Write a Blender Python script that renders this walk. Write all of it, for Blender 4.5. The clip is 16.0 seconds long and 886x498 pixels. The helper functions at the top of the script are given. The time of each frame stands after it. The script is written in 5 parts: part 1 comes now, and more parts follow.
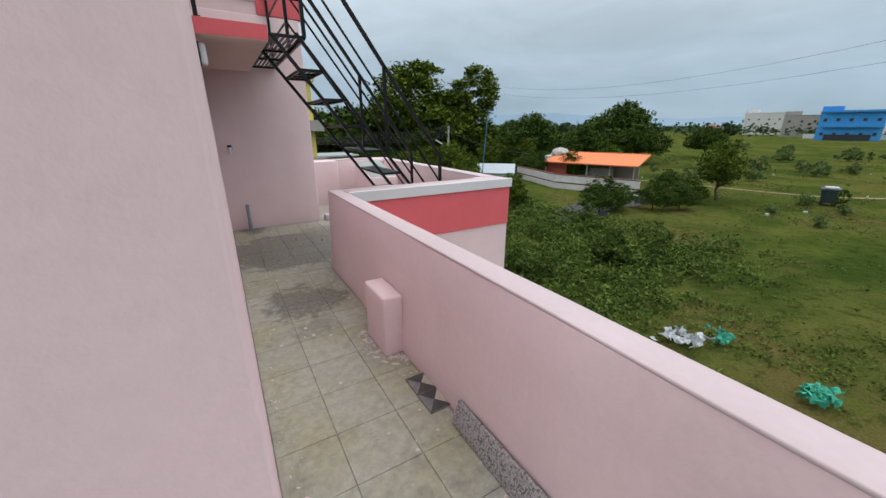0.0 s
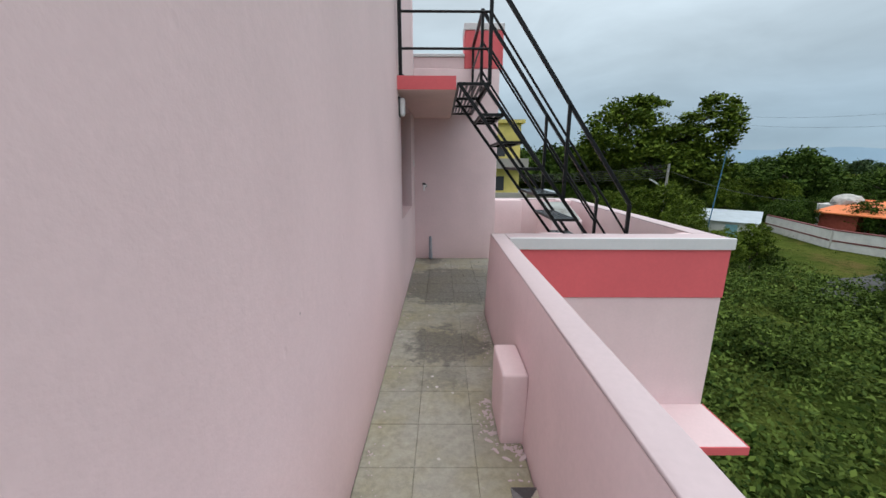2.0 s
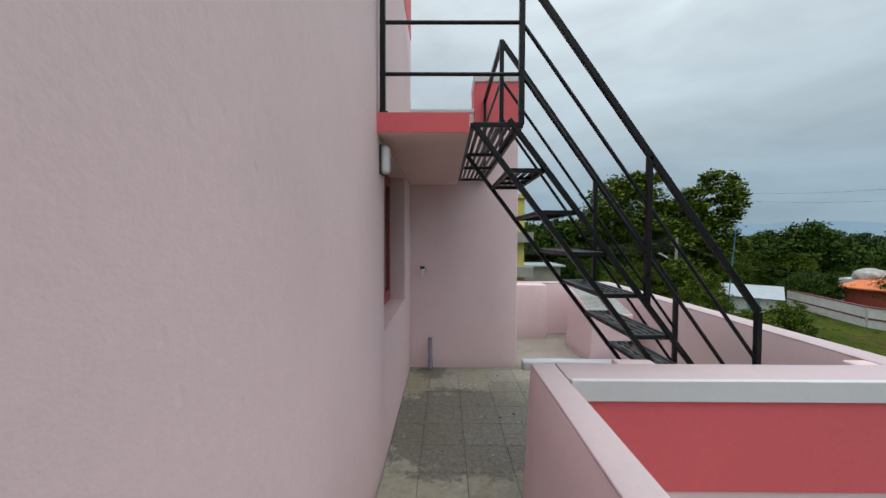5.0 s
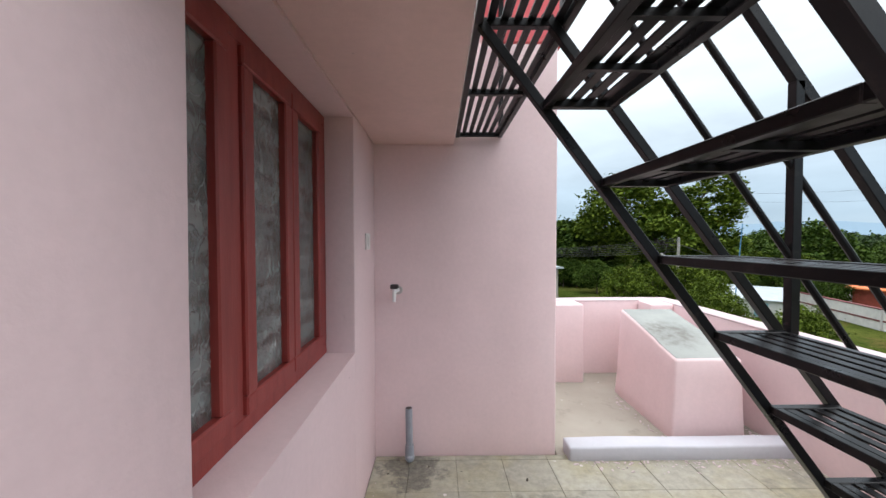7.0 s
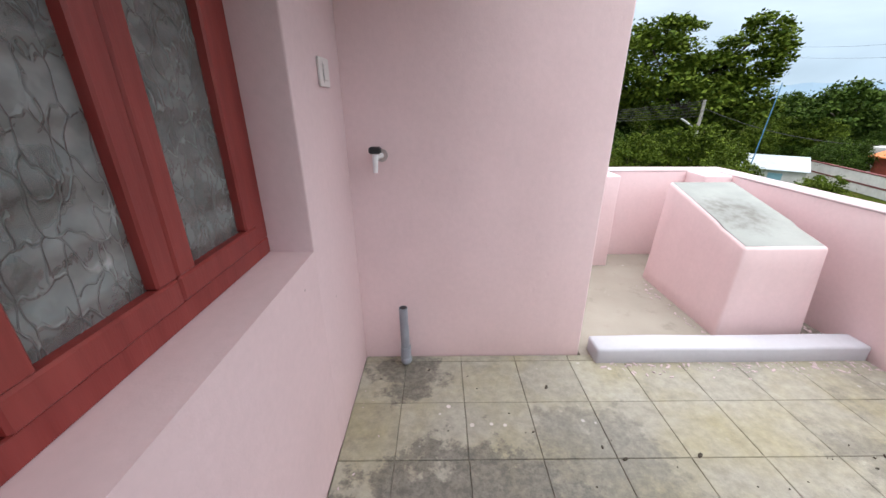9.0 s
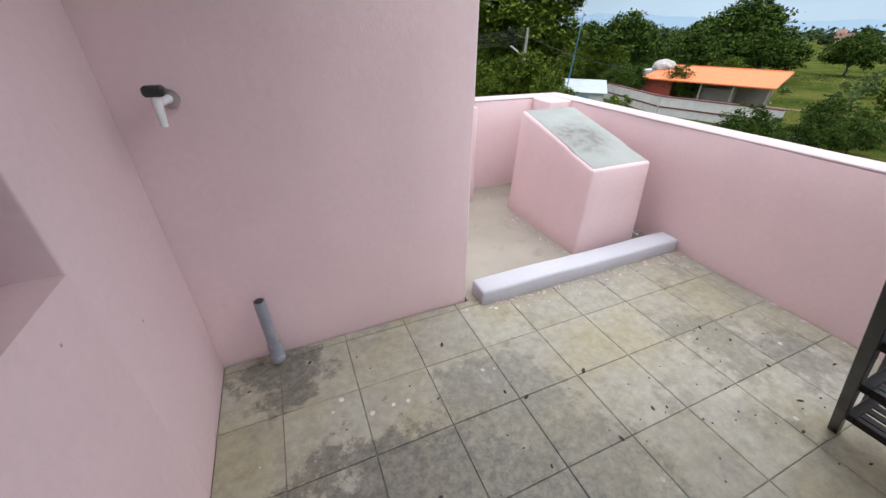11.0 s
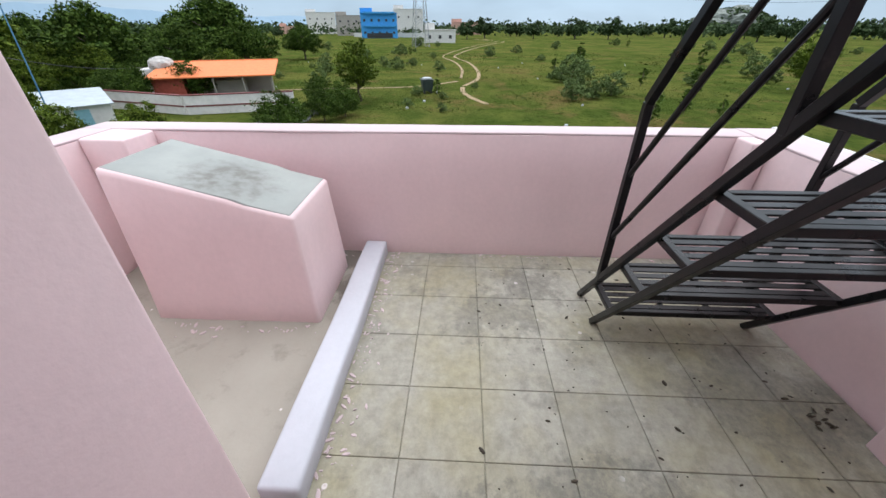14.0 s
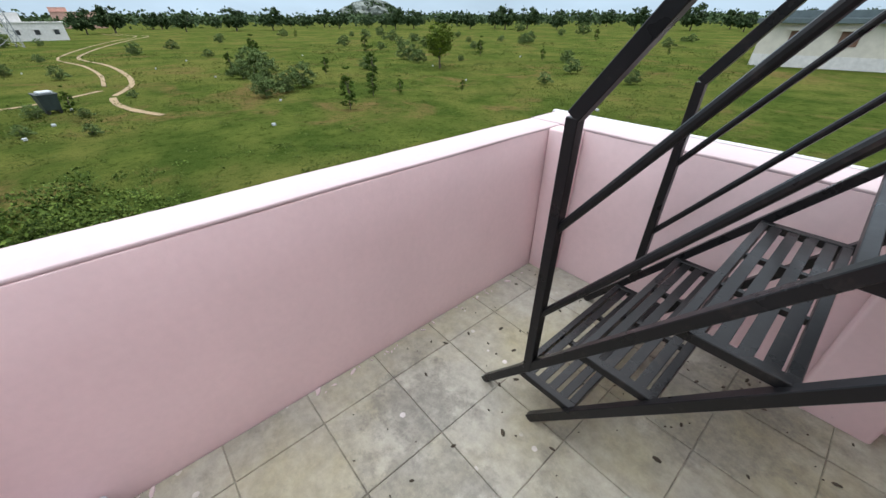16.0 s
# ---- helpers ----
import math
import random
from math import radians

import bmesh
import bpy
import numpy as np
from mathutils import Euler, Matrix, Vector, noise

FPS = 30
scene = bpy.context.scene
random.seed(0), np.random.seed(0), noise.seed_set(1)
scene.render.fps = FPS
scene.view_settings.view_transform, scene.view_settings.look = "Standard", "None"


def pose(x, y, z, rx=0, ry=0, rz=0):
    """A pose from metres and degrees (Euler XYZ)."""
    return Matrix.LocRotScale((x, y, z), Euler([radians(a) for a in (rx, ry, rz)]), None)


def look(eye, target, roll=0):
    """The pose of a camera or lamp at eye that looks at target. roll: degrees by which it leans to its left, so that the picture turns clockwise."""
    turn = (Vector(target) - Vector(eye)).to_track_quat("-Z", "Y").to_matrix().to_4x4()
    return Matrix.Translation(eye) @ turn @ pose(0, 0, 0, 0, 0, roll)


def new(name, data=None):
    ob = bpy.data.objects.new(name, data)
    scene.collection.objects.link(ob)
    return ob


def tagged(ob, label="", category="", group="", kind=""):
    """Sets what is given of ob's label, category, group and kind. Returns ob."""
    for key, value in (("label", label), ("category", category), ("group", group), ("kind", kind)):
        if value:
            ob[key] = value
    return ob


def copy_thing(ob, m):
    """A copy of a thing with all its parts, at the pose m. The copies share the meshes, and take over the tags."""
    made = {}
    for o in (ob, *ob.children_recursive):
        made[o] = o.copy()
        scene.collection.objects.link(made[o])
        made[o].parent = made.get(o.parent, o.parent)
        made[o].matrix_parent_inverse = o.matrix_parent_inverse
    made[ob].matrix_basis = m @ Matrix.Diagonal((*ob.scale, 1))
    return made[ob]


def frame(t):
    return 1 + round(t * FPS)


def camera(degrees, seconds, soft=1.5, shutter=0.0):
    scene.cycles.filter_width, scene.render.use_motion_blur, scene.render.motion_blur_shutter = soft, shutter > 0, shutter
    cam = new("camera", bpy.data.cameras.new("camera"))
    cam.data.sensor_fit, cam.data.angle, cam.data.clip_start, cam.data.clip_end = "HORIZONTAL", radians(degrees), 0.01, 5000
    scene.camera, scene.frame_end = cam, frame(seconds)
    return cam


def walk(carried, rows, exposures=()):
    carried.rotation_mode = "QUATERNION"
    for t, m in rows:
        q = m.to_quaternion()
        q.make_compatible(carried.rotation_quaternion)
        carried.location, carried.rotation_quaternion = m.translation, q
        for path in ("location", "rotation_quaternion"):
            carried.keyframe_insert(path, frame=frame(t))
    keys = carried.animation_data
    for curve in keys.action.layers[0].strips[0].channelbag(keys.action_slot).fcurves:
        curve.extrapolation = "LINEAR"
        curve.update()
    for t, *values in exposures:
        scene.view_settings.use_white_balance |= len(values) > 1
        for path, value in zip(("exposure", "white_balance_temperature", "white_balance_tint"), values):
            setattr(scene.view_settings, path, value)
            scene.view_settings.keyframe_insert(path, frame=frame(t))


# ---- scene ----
cam = camera(101.4, 16.0)
PATH = [
    (0, (0.011, 0.276, 1.367), (0.984, 1.904, 0.733), -0.1),
    (0.5, (0.192, 0.33, 1.371), (0.705, 2.154, 0.732), 0.1),
    (1, (0.293, 0.475, 1.339), (0.456, 2.368, 0.714), 0.7),
    (1.5, (0.366, 0.535, 1.393), (0.398, 2.435, 0.769), 0.3),
    (2, (0.398, 0.527, 1.415), (0.406, 2.475, 0.963), 0.2),
    (2.5, (0.428, 0.49, 1.458), (0.417, 2.48, 1.259), -0.1),
    (3, (0.423, 0.55, 1.45), (0.414, 2.549, 1.383), 0.3),
    (3.5, (0.378, 0.842, 1.443), (0.368, 2.841, 1.382), 0.2),
    (3.7, (0.349, 0.973, 1.453), (0.346, 2.972, 1.393), 0.2),
    (5.8, (0.409, 2.661, 1.473), (0.393, 4.66, 1.407), 0.2),
    (6, (0.398, 2.867, 1.467), (0.4, 4.866, 1.393), 0.2),
    (6.5, (0.365, 3.258, 1.464), (0.389, 5.257, 1.399), -0.2),
    (7, (0.42, 3.612, 1.444), (0.445, 5.611, 1.391), -0.1),
    (7.5, (0.42, 3.913, 1.408), (0.456, 5.911, 1.343), -0.2),
    (8, (0.422, 4.154, 1.389), (0.445, 6.136, 1.118), -0.0),
    (8.5, (0.423, 4.263, 1.36), (0.442, 6.189, 0.822), 0.0),
    (8.7, (0.421, 4.287, 1.34), (0.436, 6.185, 0.711), -0.1),
    (10.8, (0.411, 4.519, 1.307), (0.909, 6.152, 0.264), 0.6),
    (11, (0.452, 4.592, 1.295), (1.133, 6.163, 0.262), 0.5),
    (11.5, (0.449, 4.774, 1.302), (1.544, 6.089, 0.267), 0.9),
    (12, (0.476, 4.955, 1.285), (1.88, 5.935, 0.252), 0.7),
    (12.5, (0.56, 5.12, 1.269), (2.142, 5.78, 0.239), 0.1),
    (13, (0.614, 5.262, 1.29), (2.292, 5.592, 0.254), -0.2),
    (13.5, (0.641, 5.381, 1.295), (2.342, 5.548, 0.257), -0.2),
    (14, (0.739, 5.459, 1.288), (2.442, 5.541, 0.243), 0.0),
    (14.5, (0.996, 5.485, 1.267), (2.693, 5.366, 0.216), -0.2),
    (15, (1.244, 5.512, 1.242), (2.886, 5.124, 0.169), -0.1),
    (15.5, (1.491, 5.56, 1.225), (3.028, 4.825, 0.178), -0.0),
    (16, (1.772, 5.516, 1.233), (3.051, 4.421, 0.155), -0.2),
]
walk(cam, [(t, look(eye, target, roll)) for t, eye, target, roll in PATH], [(0.0, 0.36, 6300, 10), (1.5, 0.34, 6200, 8), (2.5, 0.25, 6200, 8), (3.0, 0.1, 6200, 7), (3.5, 0.05, 6200, 7), (6.0, 0.36, 6250, 7), (7.0, 0.92, 6350, 11), (7.5, 1.02, 6350, 12), (8.5, 1.12, 6400, 13), (11.0, 0.86, 6250, 13), (12.5, 0.78, 6200, 12), (14.5, 0.78, 6150, 12), (16.0, 0.9, 6150, 11)]
)

# ---- sky, sun ----
world = bpy.data.worlds.new("overcast_sky")
scene.world = world
world.use_nodes = True
wn, wl = world.node_tree.nodes, world.node_tree.links
wn.clear()
SUN_ELEV, SUN_AZ = 66.0, 112.0
w_out = wn.new("ShaderNodeOutputWorld")
w_bg = wn.new("ShaderNodeBackground")
w_sky = wn.new("ShaderNodeTexSky")
w_sky.sky_type = "NISHITA"
w_sky.sun_disc = False
w_sky.sun_elevation = radians(SUN_ELEV)
w_sky.sun_rotation = radians(SUN_AZ)
w_tc = wn.new("ShaderNodeTexCoord")
w_sep = wn.new("ShaderNodeSeparateXYZ")
wl.new(w_tc.outputs["Generated"], w_sep.inputs[0])
w_ramp = wn.new("ShaderNodeValToRGB")
ramp_stops = [(0.0, (0.30, 0.385, 0.45)), (0.05, (0.29, 0.38, 0.455)), (0.12, (0.345, 0.43, 0.495)),
              (0.22, (0.45, 0.525, 0.57)), (0.42, (0.60, 0.66, 0.69)), (0.62, (0.92, 0.96, 0.98)), (1.0, (1.4, 1.44, 1.44))]
while len(w_ramp.color_ramp.elements) < len(ramp_stops):
    w_ramp.color_ramp.elements.new(0.5)
for el, (pos, col) in zip(w_ramp.color_ramp.elements, ramp_stops):
    el.position, el.color = pos, (*col, 1)
wl.new(w_sep.outputs["Z"], w_ramp.inputs[0])
w_map = wn.new("ShaderNodeMapping")
w_map.inputs["Scale"].default_value = (1.0, 1.0, 3.2)
wl.new(w_tc.outputs["Generated"], w_map.inputs[0])
w_noise = wn.new("ShaderNodeTexNoise")
w_noise.inputs["Scale"].default_value = 2.6
w_noise.inputs["Detail"].default_value = 7
w_noise.inputs["Roughness"].default_value = 0.52
w_noise.inputs["Distortion"].default_value = 0.35
wl.new(w_map.outputs[0], w_noise.inputs["Vector"])
w_cl = wn.new("ShaderNodeMapRange")
w_cl.inputs["From Min"].default_value, w_cl.inputs["From Max"].default_value = 0.3, 0.72
w_cl.inputs["To Min"].default_value, w_cl.inputs["To Max"].default_value = 0.82, 1.16
wl.new(w_noise.outputs["Fac"], w_cl.inputs["Value"])
w_mul = wn.new("ShaderNodeMix")
w_mul.data_type, w_mul.blend_type = "RGBA", "MULTIPLY"
w_mul.inputs["Factor"].default_value = 1
wl.new(w_ramp.outputs["Color"], w_mul.inputs["A"])
wl.new(w_cl.outputs["Result"], w_mul.inputs["B"])
w_scale = wn.new("ShaderNodeMix")
w_scale.data_type, w_scale.blend_type = "RGBA", "MULTIPLY"
w_scale.inputs["Factor"].default_value = 1
w_scale.inputs["B"].default_value = (0.1, 0.1, 0.1, 1)
wl.new(w_sky.outputs["Color"], w_scale.inputs["A"])
w_mix = wn.new("ShaderNodeMix")
w_mix.data_type = "RGBA"
w_mix.inputs["Factor"].default_value = 0.93
wl.new(w_scale.outputs["Result"], w_mix.inputs["A"])
wl.new(w_mul.outputs["Result"], w_mix.inputs["B"])
wl.new(w_mix.outputs["Result"], w_bg.inputs["Color"])
w_bg.inputs["Strength"].default_value = 1.0
wl.new(w_bg.outputs[0], w_out.inputs[0])

sun_data = bpy.data.lights.new("sun", "SUN")
sun_data.energy, sun_data.angle, sun_data.color = 1.0, radians(80), (1.0, 0.97, 0.93)
sun = new("sun", sun_data)
sun_dir = Vector((math.sin(radians(SUN_AZ)) * math.cos(radians(SUN_ELEV)),
                  math.cos(radians(SUN_AZ)) * math.cos(radians(SUN_ELEV)), math.sin(radians(SUN_ELEV))))
sun.matrix_world = look(sun_dir * 50, (0, 0, 0))


# ---- materials ----
class Nodes:
    """A principled material with short calls to wire textures."""

    def __init__(self, name, color=(0.5, 0.5, 0.5), rough=0.8, metal=0.0):
        self.m = bpy.data.materials.new(name)
        self.m.use_nodes = True
        self.n, self.l = self.m.node_tree.nodes, self.m.node_tree.links
        self.b = self.n["Principled BSDF"]
        self.b.inputs["Base Color"].default_value = (*color, 1)
        self.b.inputs["Roughness"].default_value = rough
        self.b.inputs["Metallic"].default_value = metal
        self.geo = self.n.new("ShaderNodeNewGeometry")
        self.info = self.n.new("ShaderNodeObjectInfo")
        self.tc = self.n.new("ShaderNodeTexCoord")

    def put(self, value, socket):
        if hasattr(value, "is_output"):
            self.l.new(value, socket)
        elif isinstance(value, tuple) and len(value) == 3 and socket.type == "RGBA":
            socket.default_value = (*value, 1)
        else:
            socket.default_value = value

    def noise(self, scale, detail=4, rough=0.55, vec=None, dist=0.0):
        t = self.n.new("ShaderNodeTexNoise")
        self.l.new(vec or self.geo.outputs["Position"], t.inputs["Vector"])
        for k, v in (("Scale", scale), ("Detail", detail), ("Roughness", rough), ("Distortion", dist)):
            t.inputs[k].default_value = v
        return t.outputs["Fac"]

    def voronoi(self, scale, feature="F1", vec=None, out="Distance"):
        t = self.n.new("ShaderNodeTexVoronoi")
        t.feature = feature
        self.l.new(vec or self.geo.outputs["Position"], t.inputs["Vector"])
        t.inputs["Scale"].default_value = scale
        return t.outputs[out]

    def stretch(self, scale, vec=None):
        t = self.n.new("ShaderNodeMapping")
        self.l.new(vec or self.geo.outputs["Position"], t.inputs["Vector"])
        t.inputs["Scale"].default_value = scale
        return t.outputs[0]

    def range(self, value, a, b, c=0.0, d=1.0):
        t = self.n.new("ShaderNodeMapRange")
        self.l.new(value, t.inputs["Value"])
        for k, v in (("From Min", a), ("From Max", b), ("To Min", c), ("To Max", d)):
            t.inputs[k].default_value = v
        return t.outputs["Result"]

    def math(self, op, a, b=0.0):
        t = self.n.new("ShaderNodeMath")
        t.operation = op
        self.put(a, t.inputs[0])
        self.put(b, t.inputs[1])
        return t.outputs[0]

    def mix(self, fac, a, b, mode="MIX"):
        t = self.n.new("ShaderNodeMix")
        t.data_type, t.blend_type = "RGBA", mode
        self.put(fac, t.inputs["Factor"])
        self.put(a, t.inputs["A"])
        self.put(b, t.inputs["B"])
        return t.outputs["Result"]

    def near(self, x, y, r0, r1, wobble=None):
        """1 at a place of the plan, fading to 0 between the two radii."""
        t = self.n.new("ShaderNodeVectorMath")
        t.operation = "DISTANCE"
        flat = self.stretch((1, 1, 0))
        self.l.new(flat, t.inputs[0])
        t.inputs[1].default_value = (x, y, 0)
        d = t.outputs["Value"]
        if wobble is not None:
            d = self.math("ADD", d, wobble)
        return self.range(d, r1, r0)

    def bump(self, height, strength=0.2, distance=0.01, base=None):
        t = self.n.new("ShaderNodeBump")
        t.inputs["Strength"].default_value, t.inputs["Distance"].default_value = strength, distance
        self.l.new(height, t.inputs["Height"])
        if base is not None:
            self.l.new(base, t.inputs["Normal"])
        self.l.new(t.outputs[0], self.b.inputs["Normal"])
        return t.outputs[0]

    def color(self, value):
        self.put(value, self.b.inputs["Base Color"])


def plaster(name, col, pits=1.0, dirt=0.06):
    """Painted cement plaster: brush and trowel waves, small pits, faint stains."""
    k = Nodes(name, col, 0.72)
    big = k.range(k.noise(1.3, 5), 0.3, 0.7, 1 - dirt, 1 + dirt * 0.5)
    fine = k.range(k.noise(38, 3), 0.3, 0.7, 0.975, 1.02)
    streak = k.range(k.noise(2.2, 4, vec=k.stretch((3, 3, 0.5))), 0.4, 0.8, 1.005, 1 - dirt * 0.2)
    c = k.mix(1.0, col, k.math("MULTIPLY", k.math("MULTIPLY", big, fine), streak), "MULTIPLY")
    spots = k.range(k.voronoi(5.5), 0.032, 0.014)
    gate = k.range(k.noise(0.9, 2), 0.5, 0.6)
    spot = k.math("MULTIPLY", spots, gate)
    c = k.mix(k.math("MULTIPLY", spot, 0.45 * pits), c, (0.16, 0.11, 0.1))
    k.color(c)
    lumps = k.range(k.noise(11, 4), 0.2, 0.8, 0, 0.9)
    grain = k.range(k.noise(120, 2), 0.2, 0.8, 0, 0.25)
    h = k.math("SUBTRACT", k.math("ADD", lumps, grain), k.math("MULTIPLY", spot, 0.8 * pits))
    dents = k.math("MULTIPLY", k.range(k.voronoi(13, vec=k.stretch((1, 1, 0.7))), 0.16, 0.06), k.range(k.noise(1.7, 3), 0.54, 0.62))
    h = k.math("SUBTRACT", h, k.math("MULTIPLY", dents, 0.9 * pits))
    k.bump(h, 0.19, 0.006)
    return k.m


PINK = plaster("pink_paint", (0.70, 0.54, 0.55), 1.3)
PINK_B = plaster("pink_paint_parapet", (0.78, 0.605, 0.615), 0.5, 0.09)
# coping colour kept darker than the walls to offset strong light from above
COPING = plaster("toned_down_coping_paint", (0.575, 0.465, 0.48), 0.4, 0.09)
WHITE_CAP = plaster("white_coping_paint", (0.68, 0.68, 0.69), 0.3, 0.07)
RED_BAND = plaster("coral_red_paint", (0.72, 0.13, 0.145), 0.3, 0.07)
KERB_PAINT = plaster("lilac_white_paint", (0.53, 0.54, 0.59), 0.8, 0.08)
# slab pink lightened in colour to make up for weak bounce light underneath
UNDERSIDE = plaster("bounce_lightened_pink", (0.78, 0.585, 0.55), 0.6, 0.14)
INSIDE = plaster("room_plaster", (0.5, 0.48, 0.44), 0.2, 0.05)

# worn cement floor tiles, stained and splashed with paint
k = Nodes("cement_tile", rough=0.78)
tone = k.mix(k.info.outputs["Random"], (0.33, 0.315, 0.262), (0.385, 0.372, 0.315))
moss = k.range(k.noise(1.7, 5, 0.6), 0.42, 0.68)
tone = k.mix(k.math("MULTIPLY", moss, 0.95), tone, (0.33, 0.30, 0.185))
wob = k.range(k.noise(6, 7, 0.72), 0.2, 0.8, -0.3, 0.3)
wet = k.near(0.43, 3.22, 0.25, 0.34, wob)
wet = k.math("MAXIMUM", wet, k.near(0.55, 4.75, 0.64, 0.7, wob))
wet = k.math("MAXIMUM", wet, k.math("MULTIPLY", k.near(2.2, 5.25, 0.16, 0.24, wob), 0.6))
wet = k.math("MAXIMUM", wet, k.math("MULTIPLY", k.near(1.75, 4.2, 0.2, 0.3, wob), 0.6))
wet = k.math("MAXIMUM", wet, k.math("MULTIPLY", k.near(1.05, 5.3, 0.25, 0.34, wob), 0.7))
wet = k.math("MAXIMUM", wet, k.math("MULTIPLY", k.near(0.42, 2.72, 0.08, 0.16, wob), 0.6))
wet = k.math("MAXIMUM", wet, k.near(0.25, 5.85, 0.12, 0.2, wob))
wet = k.math("MAXIMUM", wet, k.math("MULTIPLY", k.near(0.95, 4.95, 0.42, 0.55, wob), 0.75))
wet = k.math("MAXIMUM", wet, k.math("MULTIPLY", k.near(1.7, 4.0, 0.1, 0.25, wob), 0.8))
wet = k.math("MAXIMUM", wet, k.math("MULTIPLY", k.near(2.45, 5.05, 0.1, 0.2, wob), 0.7))
blotch = k.range(k.noise(5.2, 6, 0.72), 0.52, 0.66)
blotch = k.math("MULTIPLY", blotch, k.range(k.noise(0.9, 2), 0.40, 0.55))
dark = k.math("MAXIMUM", k.math("MULTIPLY", wet, 0.95), k.math("MULTIPLY", blotch, 0.6))
crumb = k.range(k.noise(34, 6, 0.8), 0.4, 0.6, 0.55, 1.0)
tone = k.mix(k.math("MULTIPLY", dark, crumb), tone, (0.115, 0.11, 0.095))
grit = k.range(k.noise(20, 6, 0.75), 0.3, 0.75, 0.72, 1.18)
tone = k.mix(1.0, tone, grit, "MULTIPLY")
splash = k.range(k.math("ADD", k.voronoi(9), k.range(k.noise(30, 3), 0, 1, -0.05, 0.05)), 0.10, 0.085)
splash = k.math("MULTIPLY", splash, k.range(k.noise(2.1, 3), 0.5, 0.62))
tone = k.mix(k.math("MULTIPLY", splash, 0.75), tone, (0.72, 0.66, 0.66))
k.color(tone)
k.put(k.range(dark, 0, 1, 0.8, 0.5), k.b.inputs["Roughness"])
k.bump(k.math("ADD", k.noise(60, 4, 0.7), k.math("MULTIPLY", splash, 0.6)), 0.3, 0.004)
TILE = k.m

k = Nodes("tile_joint", (0.14, 0.13, 0.11), 0.95)
k.color(k.mix(k.range(k.noise(14, 4), 0.4, 0.6), (0.17, 0.16, 0.13), (0.33, 0.31, 0.26)))
k.bump(k.noise(90, 3), 0.4, 0.004)
JOINT = k.m

k = Nodes("cement_screed", rough=0.85)
c = k.mix(k.range(k.noise(1.6, 5), 0.35, 0.7), (0.30, 0.275, 0.23), (0.38, 0.355, 0.305))
drop = k.range(k.voronoi(11), 0.07, 0.05)
c = k.mix(k.math("MULTIPLY", drop, k.range(k.noise(2.6, 2), 0.5, 0.6)), c, (0.74, 0.68, 0.68))
edge = k.range(k.noise(6, 5, 0.7), 0.56, 0.7, 0, 0.6)
c = k.mix(edge, c, (0.22, 0.20, 0.165))
wob = k.range(k.noise(7, 6, 0.7), 0.2, 0.8, -0.16, 0.16)
damp = k.math("MAXIMUM", k.near(2.72, 6.15, 0.1, 0.2, wob), k.near(2.4, 6.09, 0.06, 0.14, wob))
k.color(k.mix(k.math("MULTIPLY", damp, 0.8), c, (0.12, 0.10, 0.085)))
k.bump(k.noise(45, 4, 0.65), 0.3, 0.004)
SCREED = k.m

k = Nodes("cement_top", rough=0.82)
c = k.mix(k.range(k.noise(3, 5), 0.35, 0.7), (0.27, 0.29, 0.275), (0.35, 0.37, 0.35))
wob = k.range(k.noise(9, 5, 0.7), 0, 1, -0.16, 0.16)
c = k.mix(k.math("MULTIPLY", k.near(2.34, 6.55, 0.10, 0.24, wob), k.range(k.noise(17, 4), 0.4, 0.6, 0.3, 0.9)), c, (0.17, 0.165, 0.15))
k.color(c)
k.bump(k.noise(40, 4, 0.6), 0.35, 0.005)
CEMENT = k.m

k = Nodes("black_enamel", (0.01, 0.01, 0.01), 0.33)
k.b.inputs["Specular IOR Level"].default_value = 0.26
k.color(k.mix(k.range(k.noise(16, 5, 0.7), 0.57, 0.72), (0.008, 0.008, 0.009), (0.028, 0.024, 0.022)))
k.put(k.range(k.noise(9, 4), 0.3, 0.7, 0.24, 0.42), k.b.inputs["Roughness"])
k.bump(k.noise(70, 3), 0.12, 0.002)
BLACK = k.m

k = Nodes("red_oxide_paint", (0.22, 0.03, 0.025), 0.42)
k.color(k.mix(k.range(k.noise(4, 4, vec=k.stretch((6, 6, 0.6))), 0.35, 0.7), (0.205, 0.025, 0.021), (0.285, 0.046, 0.038)))
k.bump(k.noise(30, 3, vec=k.stretch((8, 8, 0.7))), 0.18, 0.003)
WOOD_RED = k.m

# moulded window glass: leafy ribs lightened to suggest glints, waves added for reflection bands
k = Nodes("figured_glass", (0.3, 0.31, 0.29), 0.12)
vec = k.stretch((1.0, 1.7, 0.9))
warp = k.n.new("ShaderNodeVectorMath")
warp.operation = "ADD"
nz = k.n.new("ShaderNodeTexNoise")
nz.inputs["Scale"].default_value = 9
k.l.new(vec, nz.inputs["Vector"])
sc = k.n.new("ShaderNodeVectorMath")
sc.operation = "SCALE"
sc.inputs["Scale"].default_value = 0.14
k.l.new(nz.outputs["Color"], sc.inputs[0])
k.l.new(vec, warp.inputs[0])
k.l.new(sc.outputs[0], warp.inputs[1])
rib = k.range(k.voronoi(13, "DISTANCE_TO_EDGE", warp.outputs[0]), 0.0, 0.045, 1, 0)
sepz = k.n.new("ShaderNodeSeparateXYZ")
k.l.new(k.geo.outputs["Position"], sepz.inputs[0])
ripple = k.range(k.noise(14, 3), 0, 1, -0.9, 0.9)
wave = k.math("SINE", k.math("ADD", k.math("MULTIPLY", sepz.outputs["Z"], 62.8), ripple), 0)
k.b.inputs["Transmission Weight"].default_value = 0.6
k.b.inputs["IOR"].default_value = 1.5
